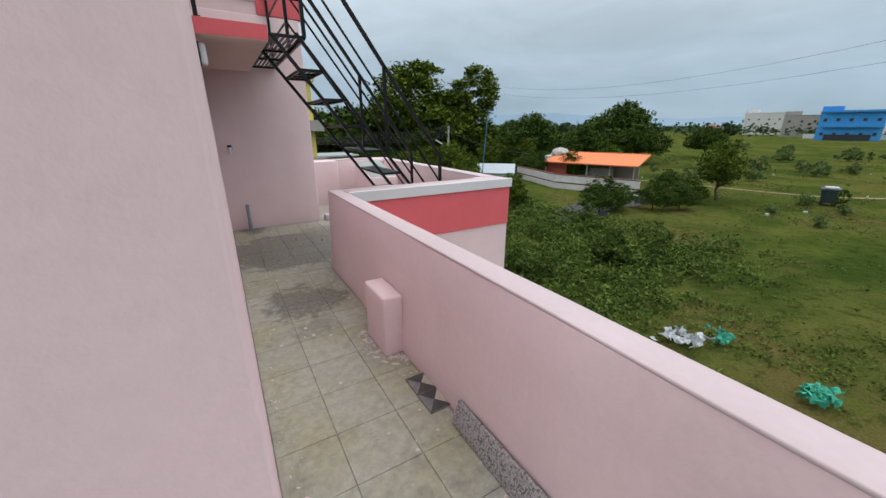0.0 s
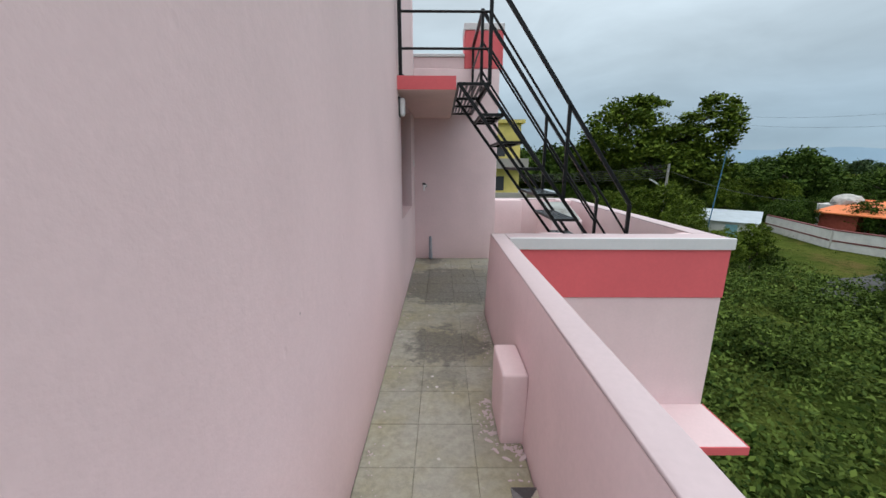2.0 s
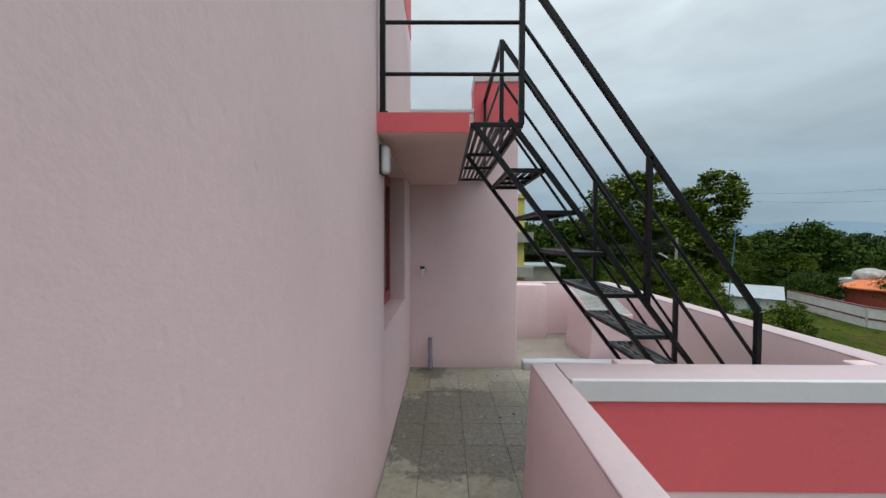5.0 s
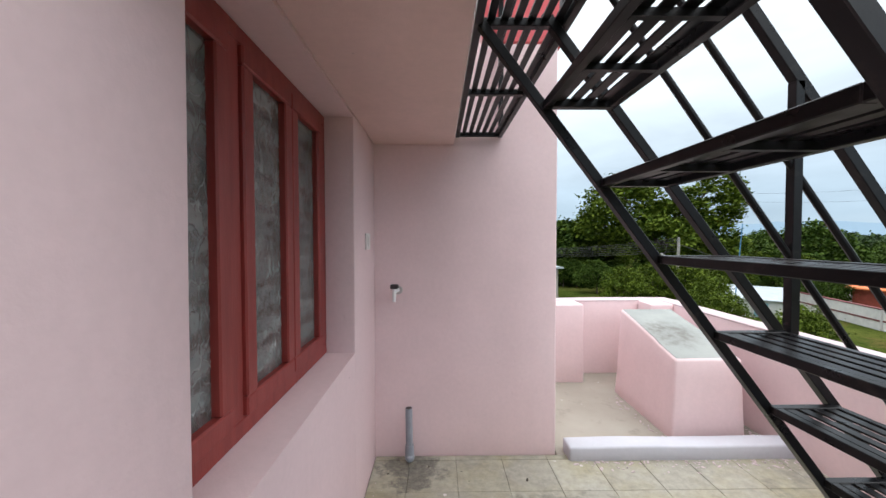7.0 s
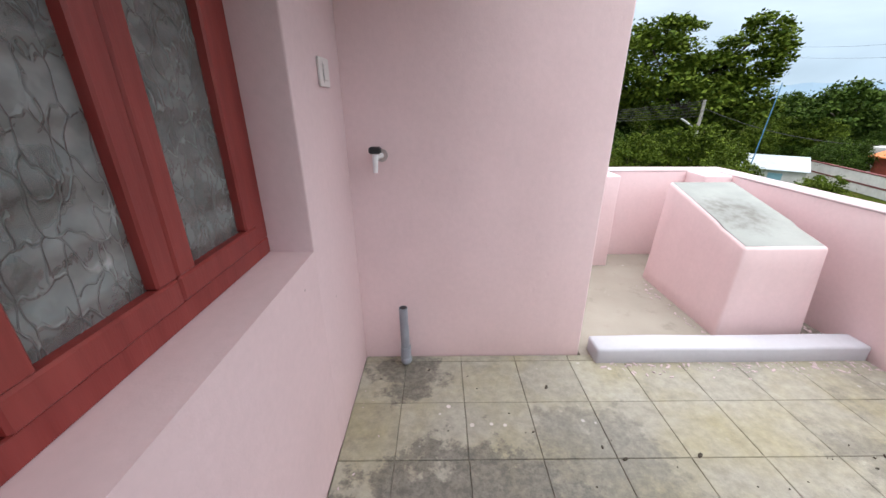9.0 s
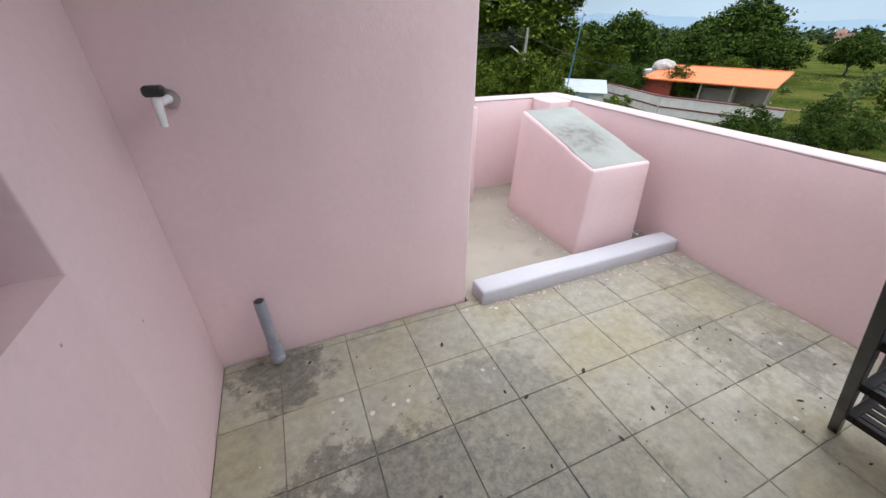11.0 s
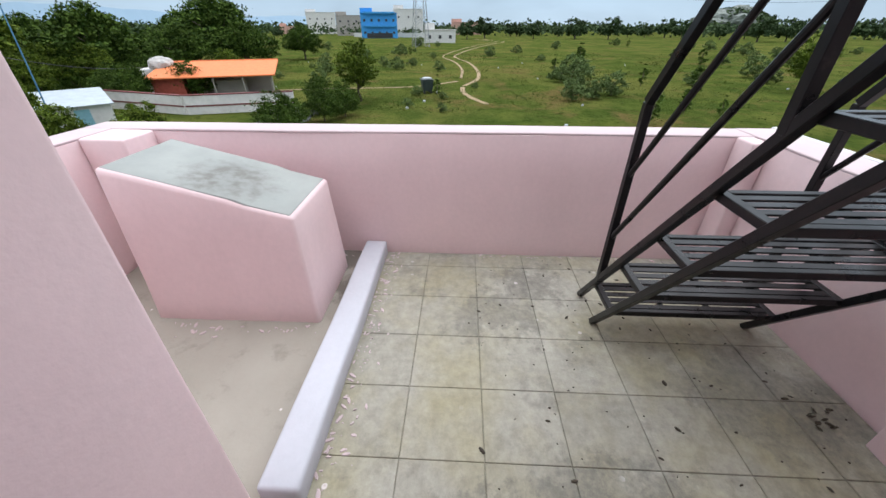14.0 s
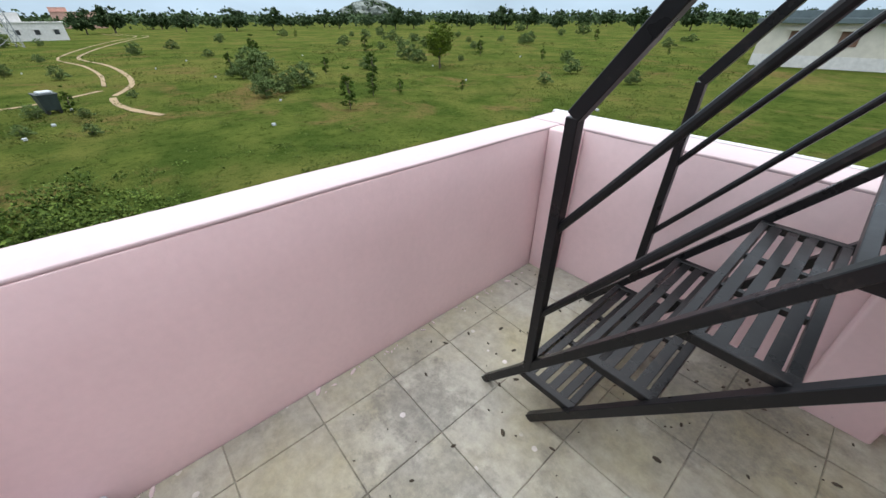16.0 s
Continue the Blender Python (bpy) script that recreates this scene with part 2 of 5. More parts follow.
k.put(k.range(rib, 0, 1, 0.22, 0.08), k.b.inputs["Roughness"])
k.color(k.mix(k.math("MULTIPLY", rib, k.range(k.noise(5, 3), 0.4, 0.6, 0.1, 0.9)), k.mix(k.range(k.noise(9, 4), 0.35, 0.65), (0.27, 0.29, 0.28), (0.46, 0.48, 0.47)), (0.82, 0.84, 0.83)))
k.bump(k.math("ADD", k.math("MULTIPLY", rib, 0.22), k.math("MULTIPLY", wave, 0.6)), 1.0, 0.014)
GLASS = k.m


def plain(name, col, rough=0.6, metal=0.0, var=0.12, scale=8, bump=0.15):
    k = Nodes(name, col, rough, metal)
    k.color(k.mix(1.0, col, k.range(k.noise(scale, 5, 0.6), 0.3, 0.7, 1 - var, 1 + var), "MULTIPLY"))
    k.bump(k.noise(scale * 7, 3), bump, 0.004)
    return k.m


PVC = plain("grey_pvc", (0.27, 0.29, 0.33), 0.4, 0, 0.12, 20)
PVC_WHITE = plain("white_plastic", (0.75, 0.75, 0.76), 0.35, 0, 0.05, 20, 0.05)
PVC_BLACK = plain("black_plastic", (0.02, 0.02, 0.022), 0.4, 0, 0.1, 20, 0.05)
BRACKET = plain("chrome_ring", (0.45, 0.43, 0.42), 0.3, 0.9, 0.1, 20, 0.05)
SWITCH = plain("ivory_switch", (0.72, 0.68, 0.66), 0.35, 0, 0.04, 20, 0.05)

k = Nodes("grey_granite", rough=0.5)
c = k.mix(k.range(k.voronoi(160), 0.1, 0.6), (0.16, 0.15, 0.15), (0.40, 0.38, 0.38))
k.color(k.mix(k.range(k.noise(90, 4), 0.5, 0.62), c, (0.08, 0.075, 0.075)))
k.bump(k.noise(150, 2), 0.3, 0.003)
GRANITE = k.m
TRIM_DARK = plain("dark_ceramic", (0.055, 0.052, 0.055), 0.3, 0, 0.3, 30)
TRIM_LIGHT = plain("beige_ceramic", (0.42, 0.37, 0.30), 0.35, 0, 0.2, 30)
TRIM_GREY = plain("grey_ceramic", (0.17, 0.165, 0.165), 0.35, 0, 0.3, 30)


def leafy(name, dark, light, gloss=0.75):
    k = Nodes(name, dark, max(gloss, 0.75))
    k.b.inputs["Specular IOR Level"].default_value = 0.06
    t = k.range(k.geo.outputs["Random Per Island"], 0, 1)
    c = k.mix(t, dark, light)
    clump = k.range(k.noise(0.6, 3), 0.35, 0.65, 0.72, 1.25)
    k.color(k.mix(1.0, c, clump, "MULTIPLY"))
    k.b.inputs["Subsurface Weight"].default_value = 0.0
    return k.m


LEAF_DARK = leafy("dark_leaves", (0.022, 0.046, 0.008), (0.075, 0.118, 0.019))
LEAF_MID = leafy("green_leaves", (0.036, 0.065, 0.008), (0.135, 0.18, 0.022))
LEAF_LIGHT = leafy("bright_leaves", (0.042, 0.064, 0.012), (0.11, 0.135, 0.026))
# distance haze is put into this paler, greyer leaf colour
LEAF_FAR = leafy("far_leaves_hazed", (0.035, 0.06, 0.028), (0.075, 0.108, 0.046), 0.8)
LEAF_WEED = leafy("weed_leaves", (0.018, 0.040, 0.007), (0.125, 0.175, 0.034), 0.6)
LEAF_GREY = leafy("grey_green_leaves", (0.062, 0.10, 0.03), (0.14, 0.185, 0.066), 0.7)
BARK = plain("bark", (0.10, 0.078, 0.058), 0.9, 0, 0.35, 5, 0.5)

# the open field: grass with worn, brownish and yellow-green patches
k = Nodes("field_grass", rough=0.95)
k.b.inputs["Specular IOR Level"].default_value = 0.0
c = k.mix(k.range(k.noise(0.35, 6, 0.65), 0.38, 0.64), (0.044, 0.068, 0.014), (0.090, 0.112, 0.024))
c = k.mix(k.range(k.noise(0.09, 5, 0.6), 0.47, 0.62, 0, 0.85), c, (0.115, 0.12, 0.031))
worn = k.range(k.noise(0.16, 6, 0.72, dist=0.6), 0.54, 0.66, 0, 0.8)
c = k.mix(worn, c, (0.14, 0.10, 0.04))
c = k.mix(k.range(k.noise(2.6, 5, 0.7), 0.52, 0.66, 0, 0.7), c, (0.02, 0.038, 0.006))
c = k.mix(1.0, c, k.range(k.noise(14, 4, 0.7), 0.25, 0.75, 0.6, 1.35), "MULTIPLY")
k.color(c)
k.bump(k.math("ADD", k.noise(3, 5, 0.7), k.noise(16, 4, 0.7)), 0.8, 0.12)
FIELD = k.m
DIRT = plain("dirt", (0.27, 0.195, 0.105), 0.95, 0, 0.25, 1.5, 0.4)
ASPHALT = plain("asphalt", (0.055, 0.054, 0.055), 0.9, 0, 0.25, 1.2, 0.3)
TERRACOTTA = plain("orange_roof", (0.72, 0.20, 0.065), 0.7, 0, 0.12, 3, 0.2)
BRICK_RED = plain("red_wall", (0.33, 0.07, 0.045), 0.85, 0, 0.2, 4, 0.3)
WHITEWASH = plain("whitewash", (0.66, 0.64, 0.62), 0.85, 0, 0.12, 2, 0.2)
MAROON = plain("maroon_band", (0.17, 0.05, 0.05), 0.8, 0, 0.15, 4, 0.2)
SHEET = plain("tin_sheet", (0.42, 0.47, 0.51), 0.5, 0.2, 0.12, 2, 0.2)
BLUE_DOOR = plain("blue_door_paint", (0.22, 0.42, 0.50), 0.5, 0, 0.1, 6, 0.2)
BLUE_WALL = plain("bright_blue_wall", (0.05, 0.30, 0.68), 0.7, 0, 0.1, 1, 0.1)
CREAM = plain("cream_wall", (0.62, 0.58, 0.50), 0.8, 0, 0.1, 1, 0.1)
GREY_WALL = plain("grey_wall", (0.36, 0.33, 0.30), 0.85, 0, 0.12, 1, 0.1)
ROSE_WALL = plain("rose_wall", (0.55, 0.33, 0.27), 0.85, 0, 0.12, 1, 0.1)
YELLOW_WALL = plain("yellow_wall", (0.66, 0.55, 0.16), 0.8, 0, 0.12, 1, 0.1)
DARK_HOLE = plain("dark_window", (0.035, 0.035, 0.04), 0.4, 0, 0.1, 2, 0.05)
SLATE = plain("slate_roof", (0.10, 0.13, 0.14), 0.7, 0, 0.15, 1.5, 0.2)
SHUTTER = plain("brown_shutter", (0.16, 0.085, 0.055), 0.7, 0, 0.15, 4, 0.2)
CONCRETE = plain("pole_concrete", (0.33, 0.31, 0.28), 0.9, 0, 0.2, 3, 0.3)
WIRE = plain("wire", (0.05, 0.05, 0.05), 0.6, 0, 0.1, 3, 0.05)
STEEL = plain("galvanised_steel", (0.33, 0.34, 0.35), 0.6, 0.5, 0.1, 2, 0.05)
BIN_PAINT = plain("dark_green_bin", (0.03, 0.045, 0.045), 0.6, 0, 0.25, 4, 0.2)
TARP = plain("grey_tarp", (0.42, 0.40, 0.38), 0.7, 0, 0.3, 3, 0.5)
BLUE_PIPE = plain("blue_pipe", (0.08, 0.22, 0.38), 0.5, 0, 0.1, 4, 0.05)
GREEN_NET = plain("green_net", (0.05, 0.36, 0.24), 0.7, 0, 0.3, 10, 0.4)
PLASTIC_BITS = plain("plastic_litter", (0.46, 0.48, 0.5), 0.5, 0, 0.3, 9, 0.3)
ROCK = plain("hill_rock", (0.17, 0.19, 0.17), 0.95, 0, 0.35, 0.03, 0.3)
LITTER = plain("dry_leaf", (0.045, 0.035, 0.022), 0.8, 0, 0.3, 40, 0.2)


# ---- building helpers ----
def base(name, loc, label, category, group="", kind=""):
    e = new(name)
    e.location = loc
    e.empty_display_size = 0.1
    return tagged(e, label, category, group, kind)


def finish(bm, name, material):
    me = bpy.data.meshes.new(name)
    bmesh.ops.recalc_face_normals(bm, faces=bm.faces[:])
    bm.to_mesh(me)
    bm.free()
    me.materials.append(material)
    return me


def part(name, bm, material, parent, label=""):
    ob = new(name, finish(bm, name, material))
    ob.parent = parent
    ob.matrix_parent_inverse = Matrix.Translation(-Vector(parent.location))
    return tagged(ob, label) if label else ob


def thing(name, bm, material, label, category, group="", kind=""):
    return tagged(new(name, finish(bm, name, material)), label, category, group, kind)


def box(x0, x1, y0, y1, z0, z1, bev=0.0, bm=None, seg=1):
    bm = bm or bmesh.new()
    r = bmesh.ops.create_cube(bm, size=1)
    for v in r["verts"]:
        v.co = ((x0 + x1) / 2 + v.co.x * (x1 - x0), (y0 + y1) / 2 + v.co.y * (y1 - y0), (z0 + z1) / 2 + v.co.z * (z1 - z0))
    if bev:
        edges = list({e for v in r["verts"] for e in v.link_edges})
        bmesh.ops.bevel(bm, geom=edges, offset=bev, segments=seg, affect="EDGES", profile=0.5)
    return bm


def rod(a, b, r, bm=None, n=10, r2=None):
    """A round bar from a to b."""
    bm = bm or bmesh.new()
    a, b = Vector(a), Vector(b)
    m = Matrix.Translation((a + b) / 2) @ (b - a).to_track_quat("Z", "Y").to_matrix().to_4x4()
    bmesh.ops.create_cone(bm, cap_ends=True, segments=n, radius1=r, radius2=r if r2 is None else r2, depth=(b - a).length, matrix=m)
    return bm


def bar(a, b, w, h, bm=None, bev=0.002, up="Y"):
    """A square bar from a to b, w wide, h deep."""
    bm = bm or bmesh.new()
    a, b = Vector(a), Vector(b)
    d = (b - a).normalized()
    side = d.cross(Vector((0, 1, 0) if up == "Y" else (0, 0, 1)))
    side = side.normalized() if side.length > 0.01 else Vector((1, 0, 0))
    top = d.cross(side).normalized()
    m = Matrix((side, top, d)).transposed().to_4x4()
    m.translation = (a + b) / 2
    r = bmesh.ops.create_cube(bm, size=1, matrix=m @ Matrix.Diagonal((w, h, (b - a).length, 1)))
    if bev:
        bmesh.ops.bevel(bm, geom=list({e for v in r["verts"] for e in v.link_edges}), offset=bev, segments=1, affect="EDGES")
    return bm


def rough_box(x0, x1, y0, y1, z0, z1, bev=0.012, step=0.25, amp=0.004, seed=0):
    """A hand-plastered block: rounded arrises and slightly wavy faces."""
    bm = box(x0, x1, y0, y1, z0, z1)
    for axis, lo, hi in ((0, x0, x1), (1, y0, y1), (2, z0, z1)):
        cuts = min(40, int((hi - lo) / step))
        for i in range(1, cuts + 1):
            p = [0, 0, 0]
            p[axis] = lo + (hi - lo) * i / (cuts + 1)
            nrm = [0, 0, 0]
            nrm[axis] = 1
            bmesh.ops.bisect_plane(bm, geom=bm.verts[:] + bm.edges[:] + bm.faces[:], plane_co=p, plane_no=nrm)
    sharp = [e for e in bm.edges if len(e.link_faces) == 2 and e.calc_face_angle(0) > 1.0]
    bmesh.ops.bevel(bm, geom=sharp, offset=bev, segments=2, affect="EDGES", profile=0.5)
    for v in bm.verts:
        q = v.co * 2.3 + Vector((seed * 7.1, 0, 0))
        v.co += Vector((noise.noise(q), noise.noise(q + Vector((9, 0, 0))), noise.noise(q + Vector((0, 9, 0))))) * amp
    for f in bm.faces:
        f.smooth = True
    return bm


def sharp_normals(ob, angle=35):
    ob.data.polygons.foreach_set("use_smooth", [True] * len(ob.data.polygons))
    ob.data.set_sharp_from_angle(angle=radians(angle))
    return ob


GROUND = -4.5
WALL_TOP = 4.2
PAR = 0.79          # parapet height
IN_X, OUT_X = 0.82, 0.988     # corridor parapet
RET_Y0, RET_Y1 = 3.66, 3.88   # return parapet
FAR_X, FAR_X1 = 2.79, 2.962    # outer parapet
END_Y, END_Y1 = 7.47, 7.65    # last parapet

# ---- house walls ----
WIN_Y0, WIN_Y1, WIN_Z0, WIN_Z1 = 4.232, 5.426, 0.875, 2.05
west = base("wall_west", (0, 3, 0), "pale pink painted plaster house wall with coral top band", "wall", kind="structure")
part("plaster", rough_box(-3.0, 0, 0.80, WIN_Y0, -0.1, WALL_TOP - 0.55, 0.006, 0.3, 0.004, 1), PINK, west)
part("plaster", box(-0.24, -0.0005, WIN_Y0 - 0.01, WIN_Y1 + 0.01, -0.0, WIN_Z0, 0.0), PINK, west)
part("plaster", box(-0.24, -0.0005, WIN_Y0 - 0.01, WIN_Y1 + 0.01, WIN_Z1, WALL_TOP - 0.55, 0.0), PINK, west)
part("plaster", rough_box(-0.24, 0, WIN_Y1, 6.0, -0.1, WALL_TOP - 0.55, 0.006, 0.3, 0.002, 2), PINK, west)
part("red_band", box(-3.0, 0.004, 0.795, 6.0, WALL_TOP - 0.549, WALL_TOP, 0.006), RED_BAND, west, "coral red painted band")
part("coping", box(-3.0, 0.014, 0.775, 6.01, WALL_TOP, WALL_TOP + 0.03, 0.004), MAROON, west, "dark roof edge")

# unseen back wall, added to shut daylight out of the room
south = base("wall_south", (-1.6, 0.9, 0), "unseen pink plaster wall closing the back of the room", "wall", kind="structure")
part("plaster", box(-3.2, -3.0, 0.79, 7.6, 0, WALL_TOP), PINK, south)

stub = base("wall_north", (0.6, 6.1, 0), "pink plaster wall closing the walkway, with roof parapet", "wall", kind="structure")
part("plaster", rough_box(-3.0, 1.203, 6.0, 6.23, -0.1, 2.72, 0.012, 0.3, 0.003, 4), PINK_B, stub)
part("plaster", rough_box(0.99, 1.202, 6.23, 7.26, -0.1, 2.72, 0.01, 0.3, 0.003, 5), PINK_B, stub)
part("parapet", box(0.0, 0.71, 6.02, 6.17, 2.72, 2.87, 0.006), PINK_B, stub)
part("coping", box(0.0, 0.71, 6.0, 6.19, 2.87, 2.91, 0.006), WHITE_CAP, stub, "white roof coping")
part("roof_slab", box(0.0, 0.985, 6.235, 7.5, 2.55, 2.7), PINK_B, stub)
part("pier", box(0.71, 1.24, 5.995, 6.45, 2.72, 3.2, 0.008), RED_BAND, stub, "coral red parapet pier")
part("coping", box(0.70, 1.25, 5.985, 6.46, 3.2, 3.29, 0.008), WHITE_CAP, stub, "white pier coping")
# unseen roof, added so that the room behind the window stays dark
roof = thing("ceiling", box(-3.0, -0.24, WIN_Y0, 6.0, 2.6, 2.715), INSIDE, "unseen grey slab closing the room against daylight", "ceiling", kind="structure")

# room behind the window: unseen floor, added to close it against daylight
room = thing("room_floor", box(-3.0, -0.24, WIN_Y0, 6.0, -0.15, -0.01), INSIDE, "unseen plain floor closing the room behind the window", "floor", kind="structure")

# sunshade slab over the window, also the stair landing
slab = base("sunshade_slab", (0.26, 5, 2.1), "pink plastered concrete sunshade with coral front edge", "sunshade", kind="structure")
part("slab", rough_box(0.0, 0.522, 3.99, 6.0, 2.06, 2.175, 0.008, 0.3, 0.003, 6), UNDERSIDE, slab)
part("fascia", box(0.0, 0.524, 3.984, 3.9895, 2.067, 2.181, 0.002), RED_BAND, slab, "coral red front edge")
part("top_screed", box(0.002, 0.518, 3.994, 6.0, 2.1765, 2.184, 0.002), SCREED, slab)

# ---- window in its recess ----
WX = -0.142
win = base("window_1", (WX, 4.85, WIN_Z0), "dark red wooden window with three figured glass sashes", "window", kind="structure")
fr = bmesh.new()
for y0, y1, z0, z1 in ((WIN_Y0, WIN_Y1, WIN_Z0, WIN_Z0 + 0.055), (WIN_Y0, WIN_Y1, WIN_Z1 - 0.05, WIN_Z1),
                       (WIN_Y0, WIN_Y0 + 0.06, WIN_Z0 + 0.055, WIN_Z1 - 0.05), (WIN_Y1 - 0.072, WIN_Y1, WIN_Z0 + 0.055, WIN_Z1 - 0.05),
                       (4.587, 4.653, WIN_Z0 + 0.055, WIN_Z1 - 0.05), (4.985, 5.013, WIN_Z0 + 0.055, WIN_Z1 - 0.05)):
    box(WX - 0.07, WX, y0, y1, z0, z1, 0.004, fr)
part("window_frame", fr, WOOD_RED, win)
for y0, y1 in ((4.290, 4.585), (4.655, 4.998), (5.0, 5.346)):
    sash = bmesh.new()
    zz0, zz1, w = WIN_Z0 + 0.057, WIN_Z1 - 0.052, 0.058
    for a0, a1, b0, b1 in ((y0, y1, zz0, zz0 + w), (y0, y1, zz1 - w, zz1), (y0, y0 + w, zz0 + w, zz1 - w), (y1 - w, y1, zz0 + w, zz1 - w)):
        box(WX - 0.03, WX + 0.012, a0, a1, b0, b1, 0.005, sash)
    s = part("sash", sash, WOOD_RED, win)
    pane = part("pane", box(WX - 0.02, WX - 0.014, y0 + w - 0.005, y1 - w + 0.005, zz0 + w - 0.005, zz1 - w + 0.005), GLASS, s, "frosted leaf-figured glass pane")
    pane.visible_shadow = False
gr = bmesh.new()
for i in range(11):
    rod((WX - 0.047, WIN_Y0 + 0.062, WIN_Z0 + 0.11 + i * 0.1), (WX - 0.047, WIN_Y1 - 0.074, WIN_Z0 + 0.11 + i * 0.1), 0.017, gr, 10)
part("grille", gr, PVC_WHITE, win, "white painted inner grille bars")


# ---- parapets ----
def parapet(name, x0, x1, y0, y1, label, seed, low=-0.15):
    p = base(name, ((x0 + x1) / 2, (y0 + y1) / 2, 0), label, "parapet", kind="structure")
    part("plaster", rough_box(x0, x1, y0, y1, low, PAR - 0.012, 0.003, 0.25, 0.004, seed), PINK_B, p)
    part("coping", rough_box(x0 - 0.001, x1 + 0.001, y0 - 0.001, y1 + 0.001, PAR - 0.014, PAR, 0.005, 0.12, 0.004, seed + 20), COPING, p, "pale painted top")
    return p


par_c = parapet("parapet_corridor", IN_X, OUT_X, -3.0, RET_Y1, "low pink plastered parapet along the narrow walkway", 7)
for ob in par_c.children:        # its inner face leans outward towards the top
    for v in ob.data.vertices:
        if v.co.x < 0.9:
            v.co.x += 0.041 * max(0.0, v.co.z) / PAR
par_r = parapet("parapet_return", OUT_X + 0.006, FAR_X1, RET_Y0, RET_Y1 - 0.001, "pink parapet with coral band and white top edge outside", 8, -0.95)
part("red_band", box(OUT_X + 0.01, FAR_X1 + 0.006, RET_Y0 - 0.012, RET_Y0 - 0.001, 0.24, 0.69, 0.002), RED_BAND, par_r, "coral red painted band")
part("white_band", box(OUT_X + 0.01, FAR_X1 + 0.03, RET_Y0 - 0.03, RET_Y0 - 0.001, 0.69, PAR + 0.004, 0.004), WHITE_CAP, par_r, "white painted edge")
part("pier", rough_box(1.34, 1.56, RET_Y1 + 0.002, 3.975, -0.01, PAR - 0.004, 0.012, 0.3, 0.004, 11), PINK_B, par_r)
par_f = parapet("parapet_outer", FAR_X, FAR_X1 - 0.001, RET_Y1 + 0.004, END_Y1, "long low pink parapet overlooking the green field", 9)
part("pier", rough_box(2.65, FAR_X - 0.002, RET_Y1 + 0.003, 3.98, -0.01, PAR - 0.004, 0.012, 0.3, 0.004, 12), PINK_B, par_f)
part("pier", rough_box(2.56, FAR_X - 0.002, 7.22, END_Y - 0.002, -0.01, PAR - 0.004, 0.012, 0.3, 0.004, 13), PINK_B, par_f)
par_e = parapet("parapet_end", 0.9, FAR_X - 0.004, END_Y, END_Y1 - 0.001, "low pink parapet at the end of the terrace", 10)
part("pier", rough_box(1.206, 1.88, 7.22, END_Y - 0.002, -0.01, PAR - 0.004, 0.012, 0.3, 0.004, 14), PINK_B, par_e)
par_b = parapet("parapet_back", -3.2, IN_X - 0.006, -3.0, -2.84, "low pink parapet at the back of the terrace", 15)
par_w = parapet("parapet_side", -3.2, -3.04, -2.834, 0.78, "low pink parapet at the side of the terrace", 16)

# storey below the terrace
lower = base("house_storey", (1, 3, GROUND), "pink plastered lower storey under the terrace", "house", kind="structure")
part("outer_wall", box(-3.2, OUT_X - 0.006, -2.99, 7.7, GROUND, -0.17), PINK_B, lower)
part("outer_wall", box(OUT_X - 0.005, FAR_X1 - 0.003, RET_Y0 + 0.02, 7.74, GROUND, -0.17), PINK_B, lower)
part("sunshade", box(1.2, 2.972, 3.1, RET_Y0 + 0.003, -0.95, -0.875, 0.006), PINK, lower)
part("sunshade_edge", box(1.2, 2.978, 3.09, 3.0995, -0.952, -0.873, 0.002), RED_BAND, lower, "coral red edge")
part("sunshade_edge", box(2.973, 2.98, 3.1, RET_Y0, -0.952, -0.873, 0.002), RED_BAND, lower, "coral red edge")

# plinth block against the corridor parapet
thing("plinth_block", rough_box(0.705, IN_X + 0.016, 2.14, 2.47, -0.02, 0.395, 0.014, 0.12, 0.004, 17), PINK_B,
      "small pink plastered block against the parapet", "plinth")

# threshold kerb and the sloping-topped box beyond it
thing("kerb", rough_box(1.27, FAR_X - 0.004, 5.925, 6.06, -0.02, 0.09, 0.014, 0.08, 0.006, 18), KERB_PAINT,
      "low rough kerb painted lilac white across the terrace", "kerb")
hood = base("stairwell_hood", (2.35, 6.6, 0), "pink plastered box with sloping grey cement top", "hood")
hb = rough_box(2.085, 2.62, 6.15, 7.0, -0.02, 0.57, 0.016, 0.12, 0.003, 19)
ht = rough_box(2.10, 2.606, 6.165, 6.985, 0.556, 0.5735, 0.005, 0.1, 0.002, 21)
for v in list(hb.verts) + list(ht.verts):        # sloping top, sides leaning slightly inward
    up = max(0.0, min(1.0, v.co.z / 0.57))
    if v.co.z > 0.25:
        v.co.z += 0.215 * (v.co.y - 6.15) / 0.85 * up ** 2
    if v.co.x < 2.3:
        v.co.x += 0.05 * up
    if v.co.y < 6.4:
        v.co.y += 0.04 * up
part("body", hb, PINK_B, hood)
part("cement_top", ht, CEMENT, hood, "grey stained cement top")

# ---- black steel staircase ----
SY0, SY1 = 4.015, 4.765        # the two sides
HS = 1.40                      # slope of the rails
SL = 1.315                     # slope
FX, BX = 2.388, 2.165          # feet of the front and back stringers
NX, NZ = 2.205, 1.05          # newel
LX, LZ = 0.822, 2.12           # landing edge and level
stair = base("steel_staircase", (2.2, 4.3, 0), "black painted steel staircase with open slatted treads", "staircase")
